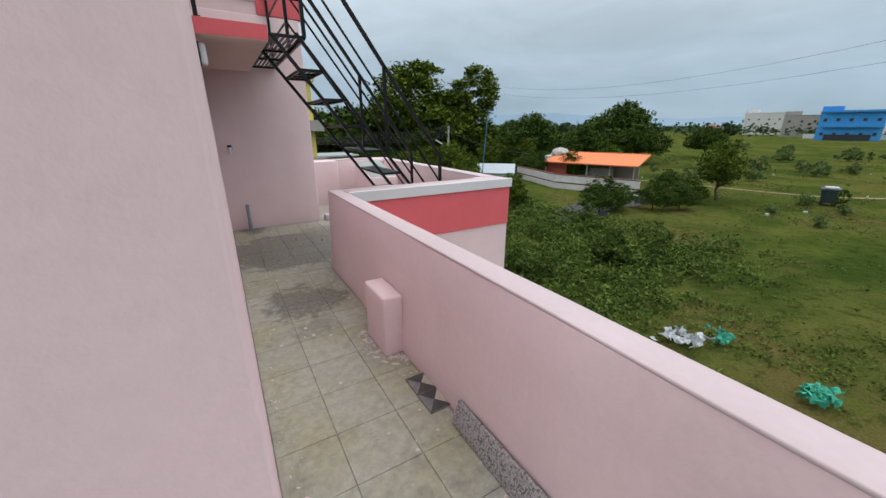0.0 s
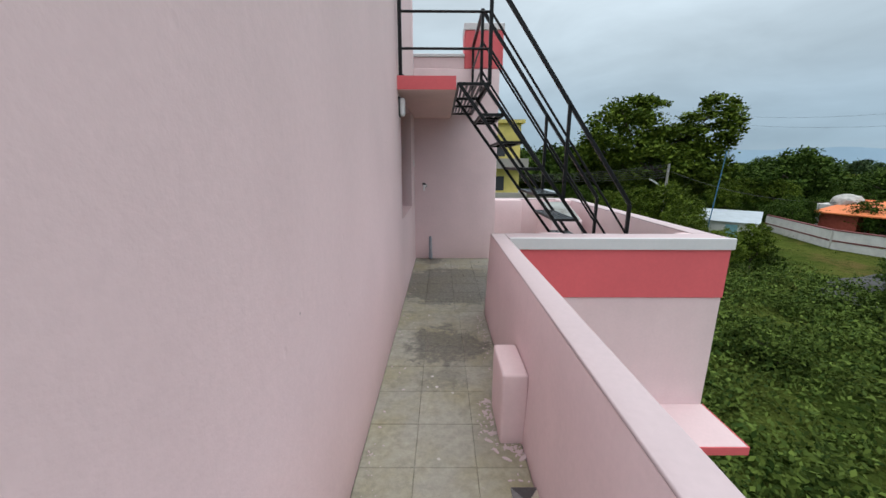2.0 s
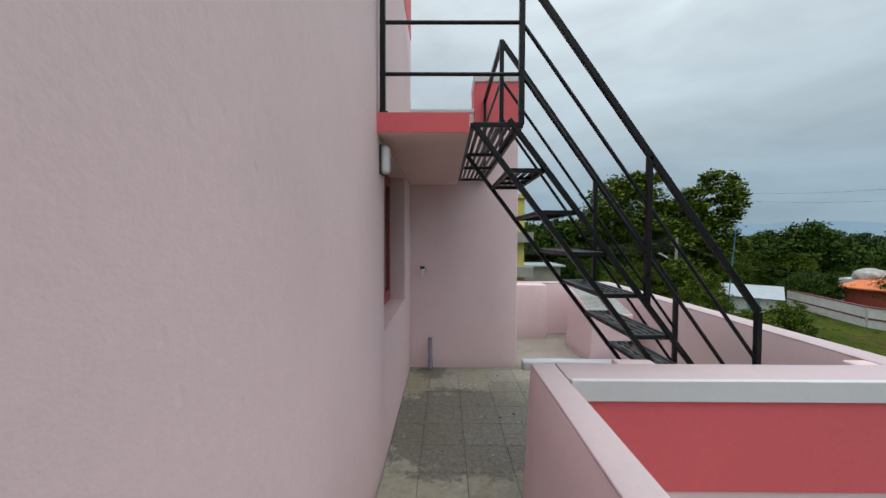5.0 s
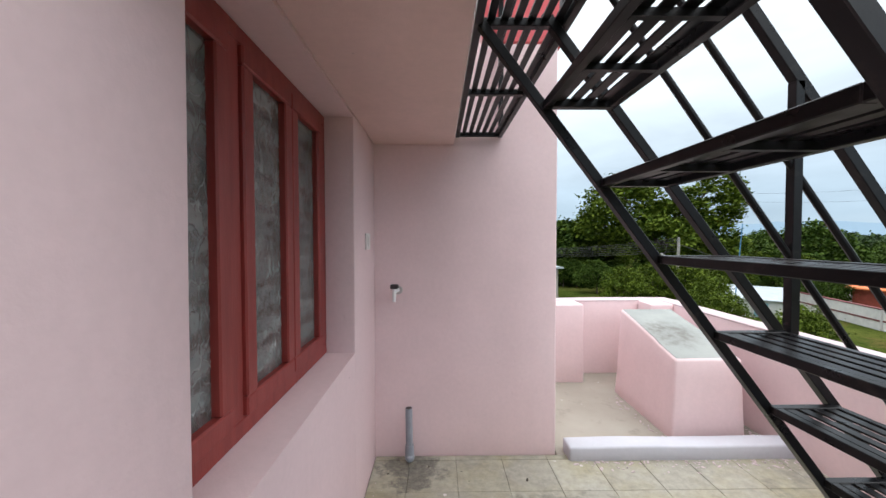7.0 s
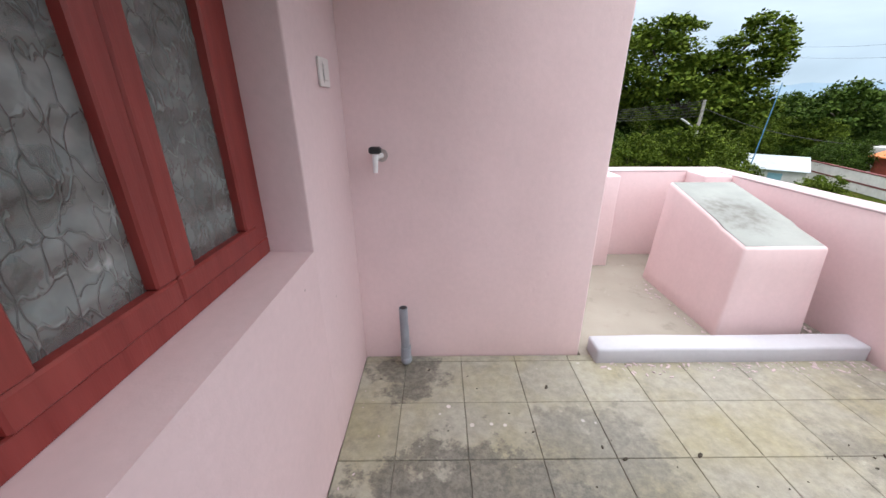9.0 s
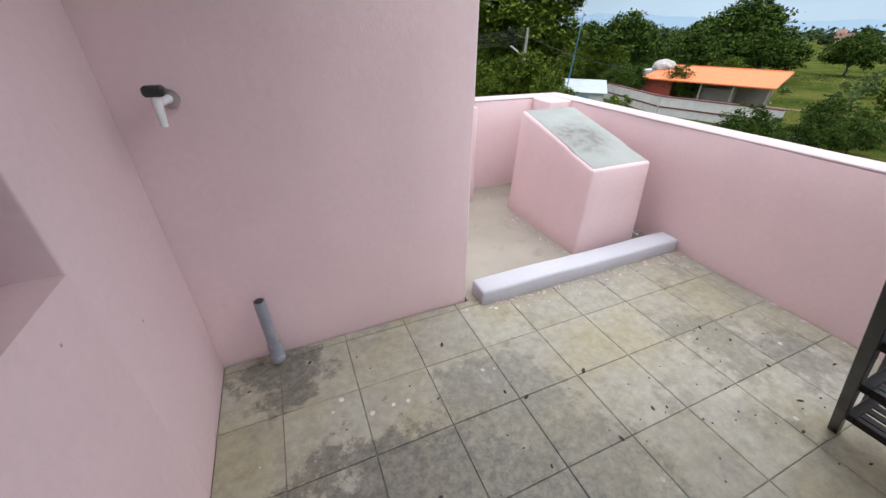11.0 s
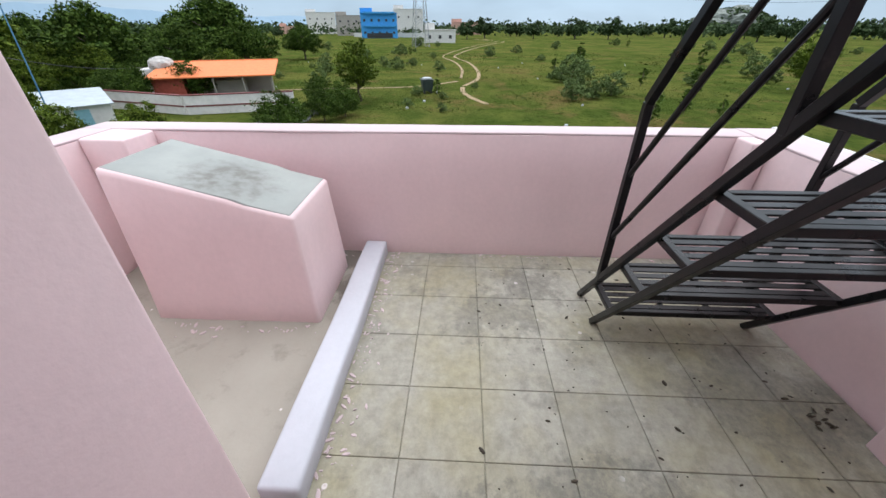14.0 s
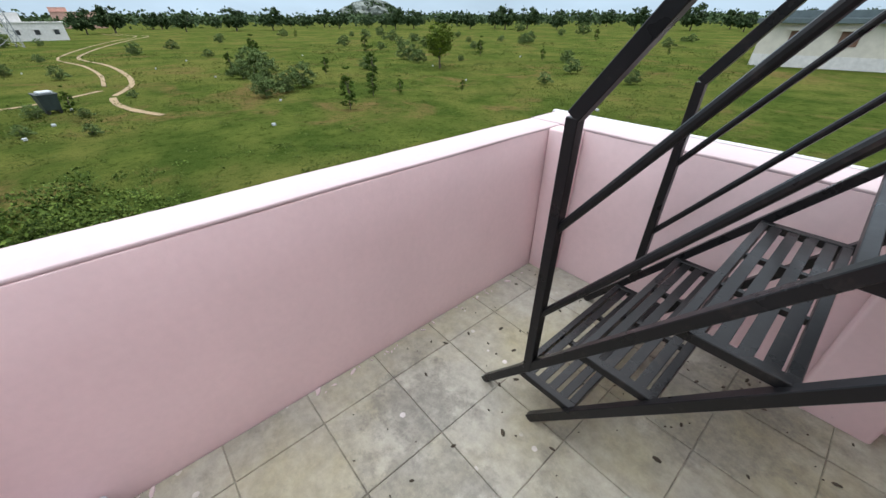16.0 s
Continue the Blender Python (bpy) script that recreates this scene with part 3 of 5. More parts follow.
for y in (SY0, SY1):
    part("stringer", bar((FX, y, 0.0), (FX - (LZ + 0.03) / SL, y, LZ + 0.03), 0.029, 0.029), BLACK, stair)
    part("stringer", bar((BX, y, 0.0), (BX - LZ / SL, y, LZ), 0.029, 0.029), BLACK, stair)
for i in range(8):
    z = 0.17 + 0.242 * i
    xf, xb = FX - z / SL, BX - z / SL
    t = bmesh.new()
    for y in (SY0 + 0.02, SY1 - 0.02):
        box(xb, xf, y - 0.014, y + 0.014, z - 0.014, z + 0.012, 0.002, t)
    for x in (xb + 0.012, xf - 0.012):
        box(x - 0.012, x + 0.012, SY0 + 0.034, SY1 - 0.034, z - 0.014, z + 0.012, 0.002, t)
    for y in (SY0 + 0.27, SY1 - 0.27):
        box(xb + 0.024, xf - 0.024, y - 0.008, y + 0.008, z - 0.014, z + 0.002, 0, t)
    tr = part("tread", t, BLACK, stair)
    for j in range(4):
        x = xb + 0.024 + (xf - xb - 0.048) * (j + 0.5) / 4
        part("slat", box(x - 0.0145, x + 0.0145, SY0 + 0.034, SY1 - 0.034, z + 0.003, z + 0.009, 0.001), BLACK, tr)
# landing grating between the slab and the stair
g = bmesh.new()
for x in (0.545, LX):
    bar((x, SY0, LZ), (x, 5.995, LZ), 0.026, 0.026, g)
for y in (SY0, SY1, 5.3, 5.97):
    bar((0.545, y, LZ), (LX, y, LZ), 0.026, 0.026, g, up="Z")
grating = part("landing_grating", g, BLACK, stair)
for j in range(6):
    x = 0.585 + 0.21 * j / 5
    part("slat", box(x - 0.012, x + 0.012, SY0 + 0.014, 5.98, LZ + 0.004, LZ + 0.012, 0.001), BLACK, grating)
# guard rails
for y in (SY0, SY1):
    part("newel_post", bar((NX, y, (FX - NX) * SL - 0.01), (NX, y, NZ), 0.031, 0.031), BLACK, stair)
    part("handrail", bar((NX, y, NZ), (LX, y, NZ + HS * (NX - LX)), 0.034, 0.03), BLACK, stair)
    for off in (0.29, 0.58):
        part("mid_rail", rod((NX, y, NZ - off), (LX, y, NZ - off + HS * (NX - LX)), 0.0112), BLACK, stair)
    xm = 1.56
    part("post", bar((xm, y, (FX - xm) * SL), (xm, y, NZ + HS * (NX - xm) - 0.01), 0.03, 0.03), BLACK, stair)
    part("post", bar((LX, y, LZ), (LX, y, NZ + HS * (NX - LX) + 0.012), 0.032, 0.032), BLACK, stair)
TZ = NZ + HS * (NX - LX)
part("handrail", bar((0.012, SY0, TZ), (LX, SY0, TZ), 0.034, 0.034), BLACK, stair)
part("post", bar((0.03, SY0, 2.192), (0.03, SY0, TZ), 0.032, 0.032), BLACK, stair)
part("bracket", box(0.012, 0.06, SY0 - 0.025, SY0 + 0.025, 2.1845, 2.192, 0.001), BLACK, stair)
for off in (0.29, 0.58):
    part("mid_rail", rod((0.012, SY0, TZ - off), (LX, SY0, TZ - off), 0.0112), BLACK, stair)
    part("mid_rail", rod((LX, SY1, TZ - off), (LX, 5.996, TZ - off), 0.0112), BLACK, stair)
part("handrail", bar((LX, SY1, TZ), (LX, 5.996, TZ), 0.034, 0.034), BLACK, stair)
part("post", bar((LX, 5.96, LZ), (LX, 5.96, TZ), 0.03, 0.03), BLACK, stair)

# ---- small fittings ----
pipe = base("drain_pipe", (0.228, 5.94, 0), "short grey plastic pipe stub rising from the floor", "pipe")
pb = rod((0.229, 5.938, 0.05), (0.226, 5.93, 0.355), 0.0225, None, 20)
part("tube", pb, PVC, pipe)
# black disc on the closed tube imitates the shaded hollow
part("bore", rod((0.226, 5.93, 0.3552), (0.226, 5.93, 0.3565), 0.018, None, 16), PVC_BLACK, pipe, "black disc standing for the shaded pipe end")
part("socket", rod((0.229, 5.938, 0.035), (0.229, 5.938, 0.11), 0.029, None, 20, 0.027), PVC, pipe, "paint-splashed socket")
el = bmesh.new()
bmesh.ops.create_uvsphere(el, u_segments=18, v_segments=10, radius=0.031, matrix=Matrix.Translation((0.231, 5.934, 0.03)))
part("elbow", el, PVC, pipe)

tap = base("water_tap", (0.137, 6.0, 1.112), "white plastic tap with black handle on the wall", "tap")
part("flange", rod((0.155, 5.988, 1.112), (0.155, 5.9995, 1.112), 0.028, None, 20), BRACKET, tap, "round metal flange")
part("body", rod((0.153, 5.99, 1.112), (0.14, 5.925, 1.112), 0.013, None, 14), PVC_WHITE, tap)
part("spout", rod((0.138, 5.925, 1.127), (0.136, 5.915, 1.047), 0.014, None, 14, 0.010), PVC_WHITE, tap)
part("handle", box(0.112, 0.165, 5.905, 5.945, 1.128, 1.157, 0.007), PVC_BLACK, tap, "black lever")

sw = base("light_switch", (0.006, 5.745, 1.390), "ivory modular light switch plate on the wall", "switch")
part("plate", box(0.0005, 0.011, 5.69, 5.80, 1.385, 1.480, 0.003), SWITCH, sw)
part("rocker", box(0.011, 0.015, 5.725, 5.775, 1.405, 1.460, 0.002), SWITCH, sw)
# thin black strip on the plate, drawn as the shade beside the rocker
part("socket_gap", box(0.0112, 0.0118, 5.722, 5.7245, 1.400, 1.465), PVC_BLACK, sw)

lamp = base("wall_lamp", (0.04, 4.12, 1.848), "white oval bulkhead lamp on the wall, unlit", "lamp")
lb = box(0.004, 0.058, 4.06, 4.14, 1.853, 2.018, 0.024, None, 4)
lo = part("diffuser", lb, PVC_WHITE, lamp)
sharp_normals(lo, 60)
part("back_plate", box(0.0005, 0.012, 4.048, 4.152, 1.846, 2.024, 0.005), PVC_BLACK, lamp, "black gasket plate")

# broken trim tile and granite strip by the parapet
tile = base("decorative_tile", (0.78, 1.715, 0), "dark geometric ceramic border tile lying on the floor", "tile")
part("slab", box(0.71, 0.83, 1.565, 1.865, 0.002, 0.012, 0.001), TRIM_GREY, tile)
for cy in (1.64, 1.79):
    for a, b, c, mt in (((0.71, cy - 0.074), (0.83, cy - 0.074), (0.77, cy), TRIM_DARK), ((0.71, cy + 0.074), (0.83, cy + 0.074), (0.77, cy), TRIM_DARK),
                        ((0.83, cy - 0.07), (0.83, cy + 0.07), (0.776, cy), TRIM_LIGHT)):
        fm = bmesh.new()
        lo3 = [fm.verts.new((p[0], p[1], 0.0125)) for p in (a, b, c)]
        hi3 = [fm.verts.new((p[0] * 0.96 + 0.0308, p[1] * 0.96 + cy * 0.04, 0.0145)) for p in (a, b, c)]
        fm.faces.new(hi3)
        fm.faces.new(lo3)
        for i in range(3):
            fm.faces.new((lo3[i], lo3[(i + 1) % 3], hi3[(i + 1) % 3], hi3[i]))
        part("facet", fm, mt, tile)
gb = rough_box(-0.008, 0.008, 0.41, 1.46, 0, 0.125, 0.002, 0.06, 0.004, 31)
gs = thing("granite_strip", gb, GRANITE, "rough grey granite strip leaning on the parapet", "stone strip")
gs.matrix_world = pose(0.772, 0, 0.004, 0, 17, 0)


# ---- ground and land around ----
def grid_sheet(size, n):
    bm = bmesh.new()
    bmesh.ops.create_grid(bm, x_segments=n, y_segments=n, size=size)
    return bm


gm = grid_sheet(3200, 8)
for v in gm.verts:
    v.co.z = GROUND
thing("ground", gm, FIELD, "wide grassy field with worn brown patches", "field", kind="structure")


def strip(name, pts, width, material, label, category, lift):
    """A flat winding strip along a line of the plan."""
    bm = bmesh.new()
    pts = [Vector((x, y, 0)) for x, y in pts]
    fine = []
    for i in range(len(pts) - 1):
        p0, p1, p2, p3 = pts[max(0, i - 1)], pts[i], pts[i + 1], pts[min(len(pts) - 1, i + 2)]
        for s in range(10):
            u = s / 10
            fine.append(0.5 * ((2 * p1) + (p2 - p0) * u + (2 * p0 - 5 * p1 + 4 * p2 - p3) * u * u + (3 * p1 - p0 - 3 * p2 + p3) * u ** 3))
    fine.append(pts[-1])
    prev = None
    for i, p in enumerate(fine):
        d = (fine[min(i + 1, len(fine) - 1)] - fine[max(i - 1, 0)]).normalized()
        side = Vector((-d.y, d.x, 0)) * width * (0.5 + 0.16 * noise.noise(p * 0.6))
        a, b = bm.verts.new((p + side).to_tuple()[:2] + (GROUND + lift,)), bm.verts.new((p - side).to_tuple()[:2] + (GROUND + lift,))
        if prev:
            bm.faces.new((*prev, b, a))
        prev = (a, b)
    return thing(name, bm, material, label, category, kind="structure")


TRACK = [(33.5, 3.6), (40, 5.4), (46, 5.2), (53, 3.4), (64, 3.2), (78, 4.4), (92, 7.2), (106, 6.2), (130, 2), (160, -5), (190, -13), (206, -9), (235, -5)]
strip("dirt_track", TRACK[2:], 0.5, DIRT, "winding bare earth wheel track across the field", "track", 0.03)
strip("dirt_track", [(x + 0.2, y + 1.7 + 0.01 * x) for x, y in TRACK[3:]], 0.42, DIRT, "second wheel track of bare earth", "track", 0.034)
strip("dirt_track", [(34.5, 3.2), (38, 4.6), (41.5, 5.3), (45, 5.4)], 0.5, DIRT, "faint worn end of the earth track", "track", 0.032)
strip("dirt_track", [(50, 6), (45.5, 10), (44, 14), (43, 20), (41, 27)], 0.55, DIRT, "side track of bare earth", "track", 0.038)
strip("road", [(18.5, 15.2), (22, 17.4), (26, 18.4), (31, 17.5)], 3.2, ASPHALT, "short stretch of dark asphalt road", "road", 0.04)


def leaf_mesh(name, centres, sizes, material, rng, up=0.35, aspect=0.55):
    """Many small pointed leaves, one rhombus each, at the given places."""
    n = len(centres)
    nrm = rng.normal(size=(n, 3))
    nrm[:, 2] = np.abs(nrm[:, 2]) + up
    nrm /= np.linalg.norm(nrm, axis=1)[:, None]
    a = np.cross(nrm, rng.normal(size=(n, 3)))
    a /= np.linalg.norm(a, axis=1)[:, None]
    b = np.cross(nrm, a)
    s = sizes[:, None]
    verts = np.stack([centres + a * s, centres + b * s * aspect, centres - a * s, centres - b * s * aspect], 1).reshape(-1, 3)
    me = bpy.data.meshes.new(name)
    me.from_pydata(verts.tolist(), [], np.arange(4 * n).reshape(n, 4).tolist())
    me.materials.append(material)
    return me


def lobes(rng, spec, leaves, size, spread=0.42, hollow=0.55):
    """Leaf places in clumps over several ellipsoids: (x, y, z, rx, rz, weight)."""
    pts = []
    total = sum(s[5] for s in spec)
    for x, y, z, rx, rz, wgt in spec:
        count = int(leaves * wgt / total)
        clumps = max(6, int(count / 55))
        d = rng.normal(size=(clumps, 3))
        d /= np.linalg.norm(d, axis=1)[:, None]
        d *= (hollow + (1 - hollow) * rng.random(clumps) ** 0.6)[:, None]
        cc = d * np.array([rx, rx, rz]) + np.array([x, y, z])
        pick = rng.integers(0, clumps, count)
        off = rng.normal(size=(count, 3)) * spread * rx * 0.34
        off[:, 2] *= 0.6
        pts.append(cc[pick] + off)
    p = np.concatenate(pts)
    return p, size * (0.6 + 0.8 * rng.random(len(p)))


def branch(bm, rng, a, b, r0, r1, steps=4, bend=0.08):
    a, b = Vector(a), Vector(b)
    prev = a
    for i in range(1, steps + 1):
        p = a.lerp(b, i / steps)
        if i < steps:
            p += Vector(rng.normal(size=3)) * (b - a).length * bend * 0.5
        rod(prev, p, r0 + (r1 - r0) * (i - 1) / steps, bm, 7, r0 + (r1 - r0) * i / steps)
        prev = p


def tree(name, seed, spec, leaves, size, material, trunk_h, trunk_r, label, category="tree", limbs=6):
    """A tree at the origin: tapered trunk with limbs, and a ragged crown."""
    rng = np.random.default_rng(seed)
    t = base(name, (0, 0, 0), label, category)
    bm = bmesh.new()
    branch(bm, rng, (0, 0, -0.1), (0.1 * trunk_h * rng.normal() * 0.5, 0.1 * trunk_h * rng.normal() * 0.5, trunk_h), trunk_r, trunk_r * 0.6, 5, 0.06)
    for i in range(limbs):
        s = spec[i % len(spec)]
        ang = rng.random() * 6.28
        tip = (s[0] + math.cos(ang) * s[3] * 0.6, s[1] + math.sin(ang) * s[3] * 0.6, s[2] + s[4] * (rng.random() - 0.3))
        branch(bm, rng, (0, 0, trunk_h * (0.6 + 0.4 * rng.random())), tip, trunk_r * 0.5, trunk_r * 0.1, 4, 0.12)
    part("trunk", bm, BARK, t)
    c, sz = lobes(rng, spec, leaves, size)
    ob = new("crown", leaf_mesh("crown", c, sz, material, rng))
    ob.parent = t
    return t


def place(ob, x, y, s=1.0, turn=0.0, copy=True, sz=None):
    m = pose(x, y, GROUND, 0, 0, turn) @ Matrix.Diagonal((s, s, sz or s, 1))
    if copy:
        return copy_thing(ob, m)
    ob.matrix_basis = m
    return ob


# the tall two-headed tree behind the pole, and the wide dark tree beside it
big = tree("tree", 3, [(-3.6, 0, 10.4, 4.4, 4.4, 3), (-6.0, 1, 7.6, 3.4, 3.2, 1.6), (4.8, 0.5, 11.2, 3.0, 3.8, 2), (0.4, -1, 6.5, 4.2, 3.4, 2), (4.4, 0, 6.4, 3.2, 3.2, 1.5), (-2, 0, 13.8, 2.4, 1.7, 0.8), (1.0, 0.3, 9.0, 3.2, 2.8, 1.6)],
           30000, 0.23, LEAF_MID, 6.0, 0.5, "tall leafy neem tree with two heads", limbs=10)
place(big, 27.2, 47.5, 1.08, -29, False, 0.93)
wide = tree("tree", 4, [(-4, 0, 6.2, 4.6, 1.7, 2), (3, 1, 6.6, 4.8, 1.8, 2), (0, -2, 5.2, 5.4, 1.7, 2), (7, 0, 5.0, 3.4, 1.7, 1)],
            11000, 0.34, LEAF_DARK, 4.2, 0.4, "wide dark rain tree with flat crown", limbs=8)
place(wide, 15.5, 57, 1.0, 0, False)
place(wide, 24.0, 66, 1.0, 60)
# spreading trees behind the orange-roofed house
spread = tree("tree", 5, [(0, 0, 4.6, 3.6, 2.2, 3), (-3.2, 0.5, 3.6, 2.6, 1.8, 1.5), (3.4, -0.5, 3.8, 2.8, 1.9, 1.5), (0.6, 0, 6.2, 2.2, 1.2, 1)],
              13000, 0.17, LEAF_DARK, 2.6, 0.22, "spreading dark green tree", limbs=9)
place(spread, 63, 43, 1.35, 0, False)
place(spread, 84, 38, 0.6, 70)
place(spread, 50, 52, 0.72, 140)
round_tree = tree("tree", 6, [(0, 0, 3.1, 1.7, 1.7, 3), (0.9, 0.5, 2.4, 1.1, 1.0, 1), (-0.9, -0.3, 2.6, 1.2, 1.0, 1), (0.2, 0, 4.3, 1.0, 0.9, 0.8)],
                  8000, 0.095, LEAF_MID, 1.7, 0.12, "small round-headed green tree", limbs=7)
place(round_tree, 35.5, 14.6, 0.98, 30, False)
place(round_tree, 42.7, -29.0, 1.05, 100)
for x, y, s, tu in ((31, 40, 1.5, 10), (36, 43, 1.7, 50), (41, 47, 1.6, 200), (35, 50, 1.8, 80), (29, 47, 1.5, 120), (46, 55, 1.8, 300),
                    (33, 57, 1.7, 33), (27, 60, 1.9, 190), (48, 44, 1.5, 77), (45, 63, 2.0, 10), (60, 60, 2.0, 140), (20, 66, 1.8, 210)):
    place(round_tree, x, y, s * 0.56, tu)
wood_rng = np.random.default_rng(77)
for i in range(64):
    ang, d = radians(30 + 48 * wood_rng.random()), 52 + 62 * wood_rng.random()
    place(round_tree if i % 3 else spread, 1 + d * math.cos(ang), 3 + d * math.sin(ang), (0.72 + 0.4 * wood_rng.random()) * (1 if i % 3 else 0.7), wood_rng.random() * 360)
# thick dark bushes between the road and the field
bushy = tree("tree", 7, [(0, 0, 1.9, 1.6, 1.2, 3), (1.2, 0.4, 1.4, 1.1, 0.9, 1.4), (-1.2, 0.2, 1.5, 1.2, 0.9, 1.4), (0.1, 0, 2.8, 0.9, 0.7, 0.8)],
             9000, 0.075, LEAF_DARK, 0.9, 0.09, "bushy dark green tree", limbs=6)
place(bushy, 22.4, 16.2, 0.8, 0, False)
for x, y, s, tu in ((24.8, 16.4, 0.75, 40), (27.2, 15.2, 0.8, 90), (29.0, 14.2, 0.75, 150), (32.5, 15.4, 0.8, 250), (33.2, 17.6, 0.9, 20)):
    place(bushy, x, y, s, tu)
for i in range(36):
    ang, d = radians(36 + 38 * wood_rng.random()), 43 + 22 * wood_rng.random()
    ob = place(bushy, 1 + d * math.cos(ang), 3 + d * math.sin(ang), 0.9 + 0.5 * wood_rng.random(), wood_rng.random() * 360)
shrub = tree("shrub", 8, [(0, 0, 0.8, 0.8, 0.6, 2), (0.5, 0.2, 0.6, 0.6, 0.45, 1), (-0.5, 0.1, 0.6, 0.6, 0.45, 1)], 2400, 0.06, LEAF_GREY, 0.5, 0.03, "grey-green thorny shrub in the field", "shrub", 5)
place(shrub, 38.0, -7.0, 1.25, 0, False)
tall_shrub = tree("shrub", 9, [(0, 0, 1.5, 0.55, 0.8, 2), (0.1, 0.1, 0.7, 0.6, 0.5, 1), (0, 0, 2.4, 0.3, 0.5, 0.6)], 2000, 0.065, LEAF_DARK, 1.6, 0.04, "upright dark shrub in the field", "shrub", 6)
place(tall_shrub, 27.5, -7.6, 1.0, 0, False)
for x, y, s, tu in ((39.2, -16.7, 1.15, 10), (58, -7.4, 0.9, 60), (72, -35, 1.2, 90), (84, -17.8, 1.1, 33), (66, -13, 1.3, 200), (47, -15, 0.8, 250)):
    place(tall_shrub, x, y, s, tu)
rng = np.random.default_rng(21)
for x, y, s in ((36.5, -4.6, 1.5), (40, -9.2, 1.9), (41.5, -6.4, 2.1), (50, -6.5, 1.9), (54, -9.0, 2.3), (61, -12, 2.2), (28, -37, 1.3), (55, -33, 2.2), (50, -31, 1.8), (120, -140, 3.4),
                (84, -132, 3.6), (90, -40, 2.2), (75, -52, 2.0), (62, 9, 1.2), (70, 14, 1.3), (64, 22, 1.8), (57, 25, 1.7), (85, 26, 2.0), (76, 31, 1.8), (96, 20, 2.2), (110, 33, 2.4), (52, 18, 1.2), (46, 22, 1.5),
                (105, -8, 1.6), (125, -22, 2.0), (140, 20, 2.6), (100, -60, 2.4), (130, -75, 2.6), (68, -80, 2.2), (44, 4, 0.7), (39, 9.8, 0.9), (37, 7.2, 0.6), (150, -48, 2.6), (33, 10, 0.7), (31, 7, 0.6)):
    place(shrub, x, y, 0.62 * s * (0.85 + 0.3 * rng.random()), rng.random() * 360)
for i in range(46):
    d, ang = 30 + 120 * rng.random(), radians(-72 + 102 * rng.random())
    ob = place(shrub if i % 4 else tall_shrub, 2 + d * math.cos(ang), 4 + d * math.sin(ang), (0.35 + 0.5 * rng.random()) * (0.7 + d / 120), rng.random() * 360)
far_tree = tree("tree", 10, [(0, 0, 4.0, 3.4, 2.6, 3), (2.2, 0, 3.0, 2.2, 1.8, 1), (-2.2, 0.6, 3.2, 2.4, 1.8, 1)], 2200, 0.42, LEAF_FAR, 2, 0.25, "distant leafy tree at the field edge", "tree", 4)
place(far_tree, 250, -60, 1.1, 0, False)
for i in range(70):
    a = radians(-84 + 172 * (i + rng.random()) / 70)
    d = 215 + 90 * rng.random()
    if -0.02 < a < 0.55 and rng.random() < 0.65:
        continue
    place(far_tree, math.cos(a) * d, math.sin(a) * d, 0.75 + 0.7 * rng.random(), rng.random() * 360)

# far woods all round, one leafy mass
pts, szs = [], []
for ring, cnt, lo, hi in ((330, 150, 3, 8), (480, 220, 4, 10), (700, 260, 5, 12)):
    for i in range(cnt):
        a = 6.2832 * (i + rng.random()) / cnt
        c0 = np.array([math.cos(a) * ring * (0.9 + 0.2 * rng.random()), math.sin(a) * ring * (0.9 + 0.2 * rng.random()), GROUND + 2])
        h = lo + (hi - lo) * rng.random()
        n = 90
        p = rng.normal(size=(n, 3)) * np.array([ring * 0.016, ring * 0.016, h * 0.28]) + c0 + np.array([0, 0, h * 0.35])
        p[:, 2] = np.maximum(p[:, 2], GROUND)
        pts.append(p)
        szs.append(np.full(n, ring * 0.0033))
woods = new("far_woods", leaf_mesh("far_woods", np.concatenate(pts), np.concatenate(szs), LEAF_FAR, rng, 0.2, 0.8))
tagged(woods, "line of distant green woods round the field", "woods", kind="stuff")

# weeds below the terrace: knee-high tangle, thinning to grass tufts
pts, szs = [], []
for i in range(1500):
    x, y = 3.2 + 19 * rng.random() ** 1.25, -5 + 31 * rng.random()
    thick = max(0.0, min(1.0, (y - 2.0 - 0.16 * (x - 3)) / 3.0)) if x < 21 else 0.25
    if rng.random() > 0.10 + thick:
        continue
    n = int(20 + 75 * thick)
    r = (0.22 + 0.42 * thick) * (0.6 + 0.8 * rng.random())
    h = (0.14 + 0.85 * thick) * (0.3 + 1.1 * rng.random() ** 1.5)
    d = rng.normal(size=(n, 3))
    d /= np.linalg.norm(d, axis=1)[:, None]
    d[:, 2] = np.abs(d[:, 2])
    d *= (0.55 + 0.5 * rng.random(n))[:, None]
    pts.append(np.array([x, y, GROUND]) + d * np.array([r, r, h]))
    szs.append((0.03 + 0.05 * rng.random(n)) * (0.8 + 0.45 * thick))
weeds = new("weeds", leaf_mesh("weeds", np.concatenate(pts), np.concatenate(szs), LEAF_WEED, rng, 0.4, 0.5))
tagged(weeds, "dense knee-high green weeds below the terrace", "weeds", kind="stuff")
pts, szs = [], []
